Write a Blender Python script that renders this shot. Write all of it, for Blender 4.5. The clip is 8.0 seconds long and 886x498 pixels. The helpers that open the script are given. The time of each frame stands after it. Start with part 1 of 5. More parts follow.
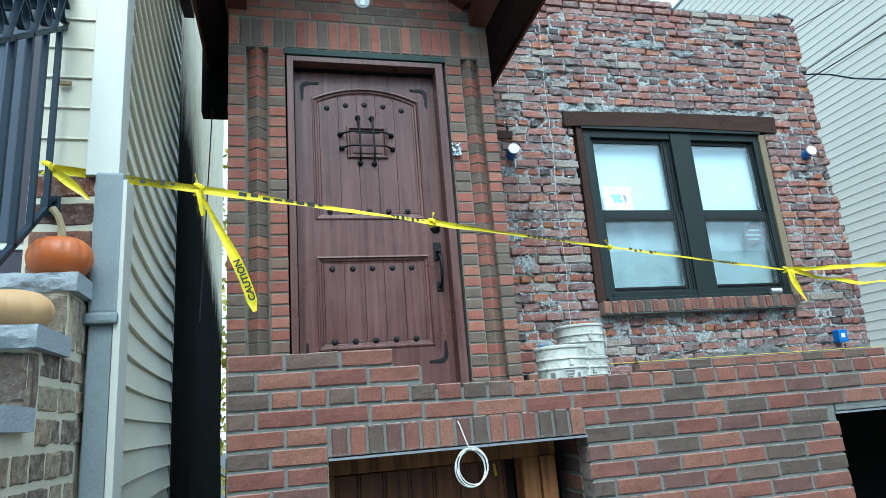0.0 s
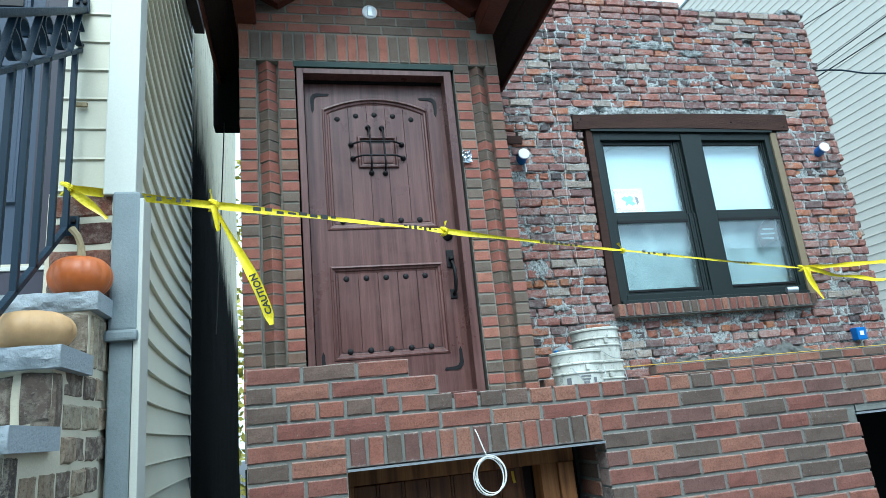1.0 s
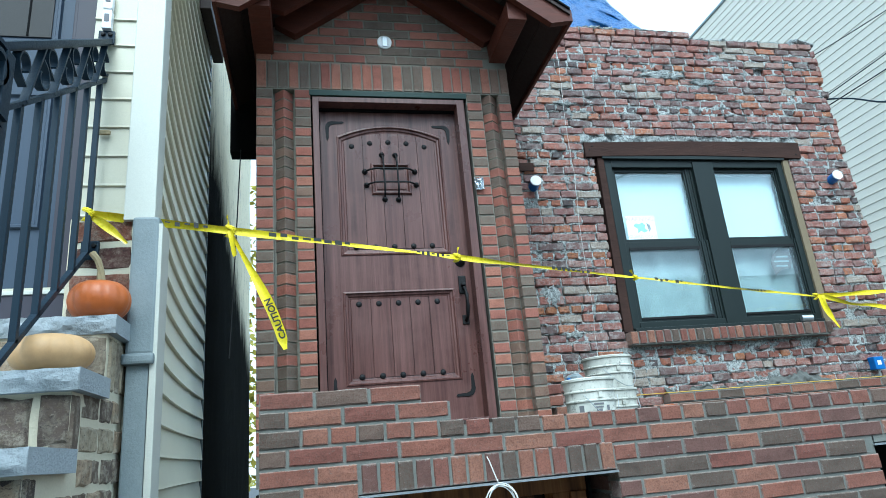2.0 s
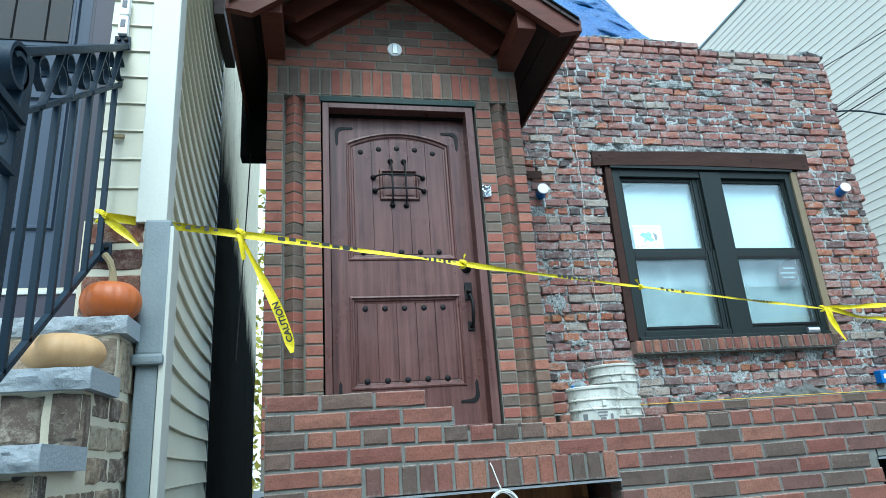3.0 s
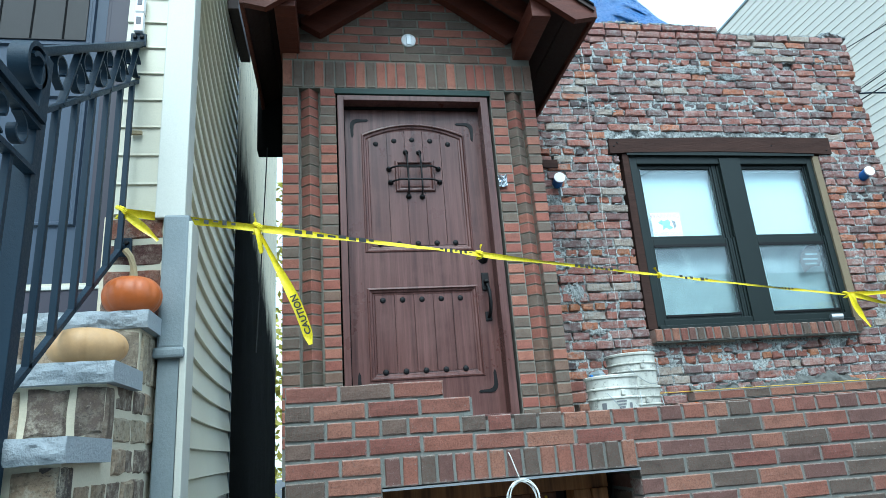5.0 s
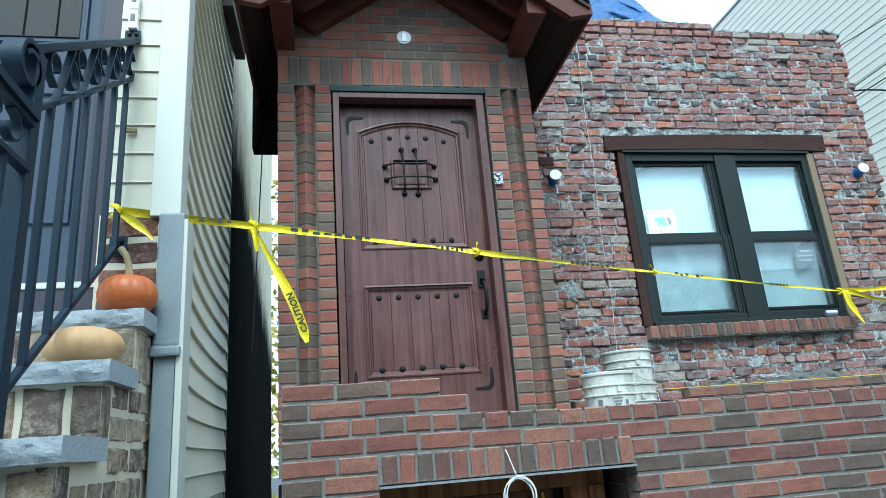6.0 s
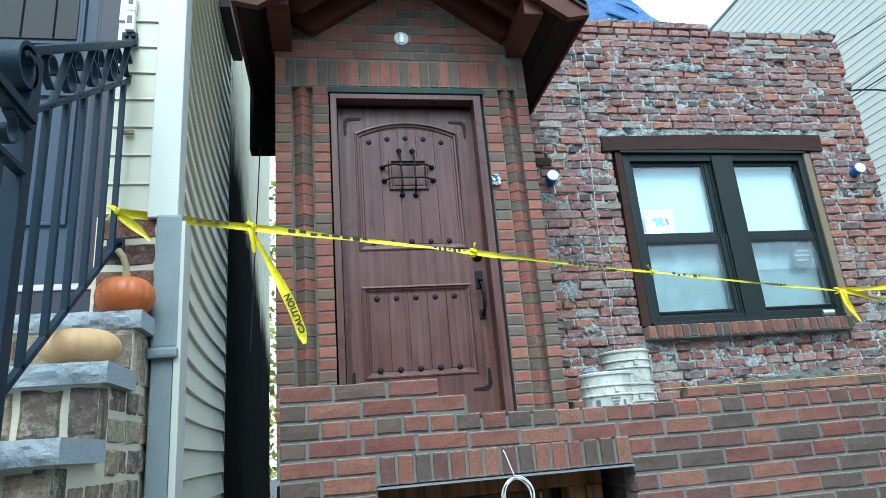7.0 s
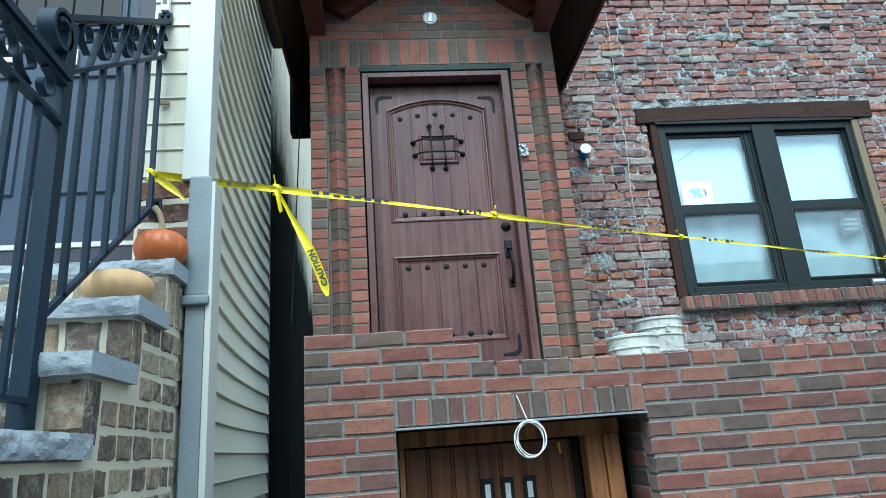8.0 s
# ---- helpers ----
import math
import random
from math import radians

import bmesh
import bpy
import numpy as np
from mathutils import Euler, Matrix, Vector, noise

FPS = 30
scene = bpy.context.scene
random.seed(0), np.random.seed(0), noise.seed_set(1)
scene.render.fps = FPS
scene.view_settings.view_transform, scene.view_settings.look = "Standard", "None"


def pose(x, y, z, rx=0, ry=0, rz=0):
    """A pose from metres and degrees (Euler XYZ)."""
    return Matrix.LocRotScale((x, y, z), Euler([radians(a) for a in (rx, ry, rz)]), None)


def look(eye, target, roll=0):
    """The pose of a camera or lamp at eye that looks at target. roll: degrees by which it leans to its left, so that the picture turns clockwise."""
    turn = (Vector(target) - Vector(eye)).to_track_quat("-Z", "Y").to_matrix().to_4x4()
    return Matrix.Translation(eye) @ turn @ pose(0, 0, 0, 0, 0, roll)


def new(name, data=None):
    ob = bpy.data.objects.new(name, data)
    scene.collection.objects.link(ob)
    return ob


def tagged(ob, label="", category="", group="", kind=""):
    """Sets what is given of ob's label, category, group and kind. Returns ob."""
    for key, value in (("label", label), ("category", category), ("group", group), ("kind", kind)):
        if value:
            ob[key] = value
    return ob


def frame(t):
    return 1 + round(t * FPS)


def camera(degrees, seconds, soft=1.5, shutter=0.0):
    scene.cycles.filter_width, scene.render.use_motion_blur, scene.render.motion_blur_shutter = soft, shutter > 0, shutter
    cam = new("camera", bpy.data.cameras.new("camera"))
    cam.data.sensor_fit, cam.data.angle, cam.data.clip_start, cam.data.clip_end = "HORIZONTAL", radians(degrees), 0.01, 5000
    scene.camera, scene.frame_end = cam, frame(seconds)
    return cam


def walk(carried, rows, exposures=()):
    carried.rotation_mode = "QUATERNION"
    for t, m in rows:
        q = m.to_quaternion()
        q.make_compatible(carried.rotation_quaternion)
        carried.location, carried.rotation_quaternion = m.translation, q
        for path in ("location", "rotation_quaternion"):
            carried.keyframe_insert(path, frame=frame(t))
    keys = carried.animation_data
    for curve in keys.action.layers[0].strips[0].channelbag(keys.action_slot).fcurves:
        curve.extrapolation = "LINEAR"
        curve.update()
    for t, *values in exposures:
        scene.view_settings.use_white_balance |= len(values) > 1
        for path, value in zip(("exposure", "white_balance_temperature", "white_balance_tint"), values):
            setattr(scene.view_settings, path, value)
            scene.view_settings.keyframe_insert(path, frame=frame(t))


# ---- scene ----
cam = camera(69.3, 8.0, soft=0.3)

PATH = [
    (0, (0.207, -2.445, 1.73), (0.69, -0.57, 2.231), -4.6),
    (0.5, (0.207, -2.447, 1.743), (0.671, -0.569, 2.249), -5.1),
    (1, (0.2, -2.462, 1.748), (0.647, -0.582, 2.264), -5.7),
    (1.5, (0.194, -2.474, 1.747), (0.618, -0.6, 2.303), -5.3),
    (2.8, (0.185, -2.5, 1.741), (0.59, -0.642, 2.369), -5.0),
    (3, (0.184, -2.505, 1.741), (0.579, -0.644, 2.355), -4.1),
    (3.5, (0.185, -2.504, 1.745), (0.544, -0.634, 2.356), -3.9),
    (4, (0.185, -2.506, 1.742), (0.534, -0.631, 2.344), -3.6),
    (4.5, (0.193, -2.51, 1.742), (0.529, -0.63, 2.337), -4.3),
    (6, (0.188, -2.508, 1.743), (0.542, -0.627, 2.324), -4.6),
    (6.5, (0.194, -2.511, 1.749), (0.553, -0.632, 2.335), -5.4),
    (7, (0.191, -2.512, 1.743), (0.55, -0.633, 2.325), -4.8),
    (7.5, (0.212, -2.504, 1.724), (0.547, -0.618, 2.298), -3.5),
    (7.8, (0.304, -2.563, 1.605), (0.577, -0.67, 2.19), -4.5),
    (7.9, (0.325, -2.577, 1.568), (0.585, -0.682, 2.157), -4.4),
    (8, (0.345, -2.59, 1.53), (0.525, -0.687, 2.119), -4.3),
]
walk(cam, [(t, look(eye, target, roll)) for t, eye, target, roll in PATH], [(0, 1.57, 5200, -7), (8, 1.57, 5200, -7)])

# ---- light and exposure ----
world = bpy.data.worlds.new("sky")
scene.world = world
world.use_nodes = True
_wt = world.node_tree
_sky = _wt.nodes.new("ShaderNodeTexSky")
_sky.sky_type = "NISHITA"
_sky.sun_disc = False
_sky.sun_elevation = radians(52)
_sky.sun_rotation = radians(186)
_sky.air_density, _sky.dust_density, _sky.ozone_density = 1.0, 3.0, 1.0
_veil = _wt.nodes.new("ShaderNodeMix")
_veil.data_type = "RGBA"
_veil.inputs[0].default_value = 0.6
_veil.inputs[7].default_value = (4.6, 4.9, 5.1, 1)
_wt.links.new(_sky.outputs[0], _veil.inputs[6])
_wt.links.new(_veil.outputs[2], _wt.nodes["Background"].inputs[0])
_wt.nodes["Background"].inputs[1].default_value = 0.15
_sun = bpy.data.lights.new("sun", "SUN")
_sun.energy, _sun.angle, _sun.color = 1.1, radians(34), (1.0, 0.97, 0.93)
new("sun", _sun).matrix_world = look((-1.0, -8.8, 11.5), (0, 0, 0))

# ---- materials ----


def nodes_of(name):
    m = bpy.data.materials.new(name)
    m.use_nodes = True
    return m, m.node_tree, m.node_tree.nodes["Principled BSDF"]


def noise_tex(nt, scale, detail=5, rough=0.6, stretch=None, kind="Object"):
    tc = nt.nodes.new("ShaderNodeTexCoord")
    n = nt.nodes.new("ShaderNodeTexNoise")
    n.inputs["Scale"].default_value, n.inputs["Detail"].default_value, n.inputs["Roughness"].default_value = scale, detail, rough
    if kind == "World":
        g = nt.nodes.new("ShaderNodeNewGeometry")
        src = g.outputs["Position"]
    else:
        src = tc.outputs[kind]
    if stretch:
        mp = nt.nodes.new("ShaderNodeMapping")
        mp.inputs["Scale"].default_value = stretch
        nt.links.new(src, mp.inputs[0])
        src = mp.outputs[0]
    nt.links.new(src, n.inputs["Vector"])
    return n.outputs["Fac"]


def ramp(nt, fac, stops, mode="LINEAR"):
    r = nt.nodes.new("ShaderNodeValToRGB")
    r.color_ramp.interpolation = mode
    els = r.color_ramp.elements
    while len(els) < len(stops):
        els.new(0.5)
    for e, (p, c) in zip(els, stops):
        e.position = p
        e.color = (*c, 1) if len(c) == 3 else (c[0], c[0], c[0], 1)
    nt.links.new(fac, r.inputs[0])
    return r.outputs[0]


def mix(nt, fac, a, b, mode="MIX"):
    m = nt.nodes.new("ShaderNodeMix")
    m.data_type, m.blend_type = "RGBA", mode
    for sock, v in ((m.inputs[0], fac), (m.inputs[6], a), (m.inputs[7], b)):
        if isinstance(v, (int, float)):
            sock.default_value = v
        elif isinstance(v, tuple):
            sock.default_value = (*v, 1)
        else:
            nt.links.new(v, sock)
    return m.outputs[2]


def bump(nt, bsdf, height, strength, dist):
    b = nt.nodes.new("ShaderNodeBump")
    b.inputs["Strength"].default_value, b.inputs["Distance"].default_value = strength, dist
    nt.links.new(height, b.inputs["Height"])
    nt.links.new(b.outputs[0], bsdf.inputs["Normal"])


def surface(name, base, dark, scale=8, fine=90, rough=0.7, metal=0.0, amount=0.6, bump_d=0.002, stretch=None, spec=0.5):
    """A surface of two colours, mixed by broad stains and fine grain."""
    m, nt, p = nodes_of(name)
    big = ramp(nt, noise_tex(nt, scale, 6, 0.65, stretch, "World"), [(0.35, (0,)), (0.7, (1,))])
    small = noise_tex(nt, fine, 4, 0.7, stretch, "World")
    c = mix(nt, big, base, tuple(b + (d - b) * amount for b, d in zip(base, dark)))
    c = mix(nt, 0.55, c, mix(nt, small, tuple(v * 0.72 for v in base), tuple(min(1, v * 1.25) for v in base)), "MIX")
    nt.links.new(c, p.inputs["Base Color"])
    rr = ramp(nt, small, [(0.3, (max(0.05, rough - 0.12),)), (0.75, (min(1, rough + 0.12),))])
    nt.links.new(rr, p.inputs["Roughness"])
    p.inputs["Metallic"].default_value = metal
    p.inputs["Specular IOR Level"].default_value = spec
    if bump_d:
        bump(nt, p, small, 0.6, bump_d)
    return m


def brick_surface(name, colours, stain, stain_amount, island=False, chalk=0.0, bump_d=0.003, fine=140, blotch=14, dust=0.0):
    """Fired clay: one of several colours a brick, clouded within it, with pale deposits and pits."""
    m, nt, p = nodes_of(name)
    if island:
        rnd = nt.nodes.new("ShaderNodeNewGeometry").outputs["Random Per Island"]
    else:
        rnd = nt.nodes.new("ShaderNodeObjectInfo").outputs["Random"]
    n = len(colours)
    c = ramp(nt, rnd, [(i / n, col) for i, col in enumerate(colours)], "CONSTANT")
    cloud = noise_tex(nt, blotch, 6, 0.7, None, "World")
    fine_n = noise_tex(nt, fine, 5, 0.75, None, "World")
    c = mix(nt, 1.0, c, ramp(nt, cloud, [(0.28, (0.6,) * 3), (0.5, (0.95,) * 3), (0.72, (1.0,) * 3)]), "MULTIPLY")
    c = mix(nt, ramp(nt, fine_n, [(0.46, (0,)), (0.66, (0.75,))]), c, tuple(0.4 * v for v in colours[0]))
    speck = noise_tex(nt, 70, 7, 0.85, None, "World")
    c = mix(nt, ramp(nt, speck, [(0.58, (0,)), (0.70, (stain_amount,))]), c, stain)
    if chalk:
        wide = noise_tex(nt, 2.2, 3, 0.6, None, "World")
        rub = noise_tex(nt, 24, 8, 0.8, None, "World")
        c = mix(nt, mix(nt, 1.0, ramp(nt, wide, [(0.34, (0.25,) * 3), (0.62, (1.0,) * 3)]), ramp(nt, rub, [(0.47, (0,) * 3), (0.60, (chalk,) * 3)]), "MULTIPLY"), c, stain)
        c = mix(nt, ramp(nt, noise_tex(nt, 40, 6, 0.8, (1, 1, 2.5), "World"), [(0.585, (0,)), (0.65, (0.85,))]), c, (0.040, 0.032, 0.030))
    if dust:
        # pale mortar dust rubbed along the arrises
        sep = nt.nodes.new("ShaderNodeSeparateXYZ")
        nt.links.new(nt.nodes.new("ShaderNodeTexCoord").outputs["Generated"], sep.inputs[0])

        def calc(op, a, b):
            k = nt.nodes.new("ShaderNodeMath")
            k.operation = op
            for s, v in zip(k.inputs, (a, b)):
                if isinstance(v, (int, float)):
                    s.default_value = v
                else:
                    nt.links.new(v, s)
            return k.outputs[0]

        ax = calc("ABSOLUTE", calc("SUBTRACT", sep.outputs[0], 0.5), 0)
        az = calc("ABSOLUTE", calc("SUBTRACT", sep.outputs[2], 0.5), 0)
        ex = calc("MULTIPLY", calc("SUBTRACT", ax, 0.455), 22.0)
        ez = calc("MULTIPLY", calc("SUBTRACT", az, 0.37), 7.5)
        rim = calc("ADD", calc("MAXIMUM", ex, ez), calc("MULTIPLY", calc("SUBTRACT", speck, 0.5), 3.0))
        c = mix(nt, ramp(nt, rim, [(0.35, (0,)), (0.95, (dust,))]), c, stain)
    nt.links.new(c, p.inputs["Base Color"])
    p.inputs["Roughness"].default_value = 0.86
    p.inputs["Specular IOR Level"].default_value = 0.3
    bump(nt, p, mix(nt, 0.5, fine_n, speck), 1.0, bump_d)
    return m


RED = [(0.224, 0.096, 0.069), (0.276, 0.133, 0.089), (0.112, 0.088, 0.070), (0.191, 0.076, 0.058), (0.259, 0.120, 0.082), (0.145, 0.078, 0.065), (0.101, 0.080, 0.064), (0.247, 0.103, 0.071), (0.147, 0.104, 0.081), (0.209, 0.090, 0.068)]
BAY = [(0.330, 0.123, 0.088), (0.154, 0.128, 0.101), (0.369, 0.161, 0.110), (0.171, 0.141, 0.110), (0.288, 0.108, 0.081), (0.145, 0.122, 0.096), (0.350, 0.143, 0.099), (0.209, 0.140, 0.102), (0.321, 0.128, 0.094)]
OLD = [(0.340, 0.143, 0.112), (0.279, 0.132, 0.117), (0.393, 0.164, 0.120), (0.211, 0.126, 0.117), (0.302, 0.157, 0.134), (0.439, 0.178, 0.095), (0.257, 0.132, 0.120), (0.342, 0.178, 0.148), (0.160, 0.113, 0.107), (0.325, 0.143, 0.110), (0.376, 0.216, 0.181), (0.410, 0.356, 0.296)]
OLD_HEAD = [(0.35, 0.132, 0.080), (0.29, 0.112, 0.080), (0.42, 0.180, 0.088), (0.31, 0.125, 0.092), (0.09, 0.082, 0.085), (0.25, 0.105, 0.088), (0.27, 0.135, 0.115)]
TUMBLED = [(0.31, 0.235, 0.155), (0.135, 0.10, 0.08), (0.42, 0.345, 0.235), (0.085, 0.07, 0.063), (0.34, 0.25, 0.165), (0.24, 0.19, 0.135), (0.16, 0.12, 0.092)]
M_red = brick_surface("new brick", RED, (0.36, 0.325, 0.29), 0.65, dust=0.55, bump_d=0.004)
M_red_far = brick_surface("new brick far", RED, (0.42, 0.33, 0.28), 0.5, island=True)
M_bay = brick_surface("bay brick", BAY, (0.31, 0.275, 0.225), 0.5, dust=0.5)
M_old = brick_surface("old brick", OLD, (0.47, 0.48, 0.455), 0.75, chalk=0.50, bump_d=0.014, fine=70)
M_old_head = brick_surface("old brick header", OLD_HEAD, (0.46, 0.475, 0.46), 0.4, chalk=0.25, bump_d=0.014, fine=70)
M_old_head_far = brick_surface("old brick header far", OLD_HEAD, (0.46, 0.475, 0.46), 0.4, island=True, chalk=0.25, bump_d=0.014, fine=70)
M_old_far = brick_surface("old brick far", OLD, (0.47, 0.48, 0.455), 0.75, island=True, chalk=0.50, bump_d=0.014, fine=70)
M_tumbled = brick_surface("tumbled brick", TUMBLED, (0.52, 0.46, 0.35), 0.8, bump_d=0.010, fine=60, chalk=0.7)
M_pier = brick_surface("dark red pier brick", [(0.155, 0.062, 0.042), (0.115, 0.050, 0.038), (0.19, 0.078, 0.050), (0.095, 0.048, 0.040)], (0.50, 0.43, 0.33), 0.8, bump_d=0.010, fine=60, chalk=0.45)
M_mortar = surface("grey mortar", (0.172, 0.176, 0.157), (0.075, 0.078, 0.070), 14, 110, 0.95, amount=0.8, bump_d=0.008)
M_mortar_bay = surface("dark mortar", (0.205, 0.192, 0.160), (0.115, 0.108, 0.090), 12, 120, 0.95, bump_d=0.003)


def rubble_mortar(name, pale, mid, pit):
    """Coarse lime mortar: pale lumps of lime and grit, dark pits, broad grey stains."""
    m, nt, p = nodes_of(name)
    grit = noise_tex(nt, 42, 8, 0.8, None, "World")
    wide = noise_tex(nt, 6, 4, 0.6, None, "World")
    c = ramp(nt, grit, [(0.38, pit), (0.465, mid), (0.54, pale), (0.66, tuple(min(0.8, v * 1.5) for v in pale))])
    c = mix(nt, 1.0, c, ramp(nt, wide, [(0.32, (0.62,) * 3), (0.60, (1.0,) * 3)]), "MULTIPLY")
    nt.links.new(c, p.inputs["Base Color"])
    p.inputs["Roughness"].default_value = 0.95
    p.inputs["Specular IOR Level"].default_value = 0.2
    bump(nt, p, grit, 1.0, 0.02)
    return m


M_mortar_old = rubble_mortar("old lime mortar", (0.50, 0.52, 0.505), (0.31, 0.325, 0.315), (0.05, 0.05, 0.048))
M_lime = rubble_mortar("squeezed lime mortar", (0.54, 0.56, 0.55), (0.36, 0.375, 0.365), (0.09, 0.09, 0.09))
M_mortar_cream = surface("cream mortar", (0.60, 0.54, 0.40), (0.42, 0.37, 0.27), 7, 120, 0.95, bump_d=0.005)
M_cement = surface("fresh cement", (0.105, 0.108, 0.10), (0.065, 0.067, 0.063), 12, 110, 0.9, bump_d=0.006)
M_stone = surface("bluestone", (0.34, 0.37, 0.385), (0.22, 0.24, 0.25), 10, 75, 0.85, bump_d=0.012)
M_stone_sawn = surface("sawn bluestone", (0.34, 0.36, 0.385), (0.29, 0.31, 0.33), 5, 200, 0.75, bump_d=0.0008)
M_ground = surface("asphalt", (0.055, 0.055, 0.056), (0.035, 0.035, 0.036), 3, 120, 0.9, bump_d=0.004)
M_cream = surface("cream vinyl", (0.50, 0.475, 0.36), (0.44, 0.415, 0.31), 2.5, 220, 0.5, amount=0.5, bump_d=0.0004)
M_beige = surface("beige vinyl", (0.70, 0.665, 0.51), (0.58, 0.55, 0.42), 3, 220, 0.5, amount=0.6, bump_d=0.0004)
M_white = surface("white trim", (0.53, 0.53, 0.465), (0.48, 0.48, 0.42), 4, 200, 0.45, amount=0.5, bump_d=0.0003)
M_far_siding = surface("pale vinyl", (0.60, 0.555, 0.465), (0.54, 0.50, 0.42), 1.2, 200, 0.5, amount=0.5, bump_d=0.0003)
M_flash = surface("grey sealed flashing", (0.215, 0.25, 0.26), (0.10, 0.125, 0.13), 6, 90, 0.6, amount=0.8, bump_d=0.003)
M_parge = surface("weathered cement wall", (0.42, 0.41, 0.36), (0.12, 0.12, 0.11), 6, 60, 0.95, amount=0.9, bump_d=0.012, stretch=(1, 1, 0.25))


def two_tone_wall():
    """Cement, near-black below a ragged slanting edge and paler above it."""
    m, nt, p = nodes_of("two-tone cement wall")
    g = nt.nodes.new("ShaderNodeNewGeometry")
    sep = nt.nodes.new("ShaderNodeSeparateXYZ")
    nt.links.new(g.outputs["Position"], sep.inputs[0])
    def calc(op, a, b):
        q = nt.nodes.new("ShaderNodeMath")
        q.operation = op
        for s, v in zip(q.inputs, (a, b)):
            if isinstance(v, (int, float)):
                s.default_value = v
            else:
                nt.links.new(v, s)
        return q.outputs[0]
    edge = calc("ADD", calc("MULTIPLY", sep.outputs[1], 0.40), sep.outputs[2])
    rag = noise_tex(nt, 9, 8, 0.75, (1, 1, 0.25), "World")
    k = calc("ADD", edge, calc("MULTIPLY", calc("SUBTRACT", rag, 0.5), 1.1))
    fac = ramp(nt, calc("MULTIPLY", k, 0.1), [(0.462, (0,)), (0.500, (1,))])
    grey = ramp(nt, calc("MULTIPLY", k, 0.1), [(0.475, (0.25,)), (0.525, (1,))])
    fine = noise_tex(nt, 60, 5, 0.7, (1, 1, 0.3), "World")
    streak = noise_tex(nt, 26, 6, 0.8, (1, 1, 0.10), "World")
    pale = mix(nt, grey, mix(nt, fine, (0.26, 0.25, 0.20), (0.46, 0.44, 0.35)), mix(nt, fine, (0.74, 0.67, 0.50), (0.88, 0.81, 0.63)))
    pale = mix(nt, ramp(nt, streak, [(0.56, (0,)), (0.64, (0.7,))]), pale, (0.05, 0.05, 0.045))
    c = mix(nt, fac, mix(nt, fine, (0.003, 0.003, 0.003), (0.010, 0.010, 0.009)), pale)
    nt.links.new(c, p.inputs["Base Color"])
    p.inputs["Roughness"].default_value = 1.0
    p.inputs["Specular IOR Level"].default_value = 0.02
    bump(nt, p, fine, 0.8, 0.012)
    return m


M_alley_wall = two_tone_wall()


def stained_wood(name, light, mid, dark, rough):
    """Brushed stain over upright grain: streaks at two widths, worn paler in blotches."""
    m, nt, p = nodes_of(name)
    wide = noise_tex(nt, 5, 5, 0.6, (6, 6, 0.25), "World")
    thin = noise_tex(nt, 30, 6, 0.75, (6, 6, 0.12), "World")
    blot = noise_tex(nt, 3.5, 5, 0.65, None, "World")
    c = ramp(nt, wide, [(0.32, dark), (0.50, mid), (0.68, light)])
    c = mix(nt, ramp(nt, thin, [(0.44, (0.28,)), (0.56, (0,))]), c, dark)
    c = mix(nt, ramp(nt, blot, [(0.52, (0,)), (0.72, (0.45,))]), c, light)
    nt.links.new(c, p.inputs["Base Color"])
    nt.links.new(ramp(nt, blot, [(0.3, (rough - 0.1,)), (0.7, (rough + 0.15,))]), p.inputs["Roughness"])
    p.inputs["Specular IOR Level"].default_value = 0.35
    bump(nt, p, thin, 0.5, 0.002)
    return m


M_door = stained_wood("stained door wood", (0.155, 0.076, 0.066), (0.110, 0.050, 0.043), (0.060, 0.026, 0.023), 0.32)
M_roofwood = surface("red stained timber", (0.100, 0.028, 0.016), (0.022, 0.008, 0.006), 5, 40, 0.55, amount=1.0, stretch=(0.8, 3, 4), bump_d=0.003, spec=0.25)
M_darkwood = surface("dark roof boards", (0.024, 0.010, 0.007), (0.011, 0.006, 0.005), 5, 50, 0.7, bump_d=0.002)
M_oldwood = surface("weathered lintel wood", (0.052, 0.028, 0.022), (0.008, 0.006, 0.006), 6, 45, 0.85, amount=1.0, stretch=(0.6, 3, 4), bump_d=0.008, spec=0.15)
M_rawwood = stained_wood("bare pine", (0.36, 0.165, 0.058), (0.27, 0.115, 0.038), (0.10, 0.042, 0.016), 0.65)
M_greywood = surface("greyed jamb wood", (0.20, 0.155, 0.095), (0.10, 0.08, 0.055), 7, 60, 0.85, stretch=(5, 5, 0.5), bump_d=0.004)
M_plank = stained_wood("brown door planks", (0.20, 0.080, 0.028), (0.15, 0.057, 0.019), (0.055, 0.021, 0.009), 0.38)
M_black = surface("black felt", (0.007, 0.007, 0.0075), (0.005, 0.005, 0.005), 6, 90, 0.95, bump_d=0.002, spec=0.1)
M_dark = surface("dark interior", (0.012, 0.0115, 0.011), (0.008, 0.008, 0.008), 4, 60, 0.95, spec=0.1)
M_frame = surface("dark bronze window frame", (0.015, 0.021, 0.020), (0.010, 0.014, 0.014), 5, 200, 0.45, bump_d=0.0004, spec=0.25)
M_iron = surface("blue-black painted iron", (0.012, 0.025, 0.040), (0.008, 0.017, 0.027), 10, 140, 0.5, bump_d=0.001, spec=0.22)
M_wrought = surface("black wrought iron", (0.008, 0.008, 0.009), (0.014, 0.014, 0.015), 18, 120, 0.6, bump_d=0.002, spec=0.25)
M_slate_door = surface("slate blue paint", (0.040, 0.058, 0.090), (0.033, 0.049, 0.077), 4, 160, 0.55, bump_d=0.0005, spec=0.35)
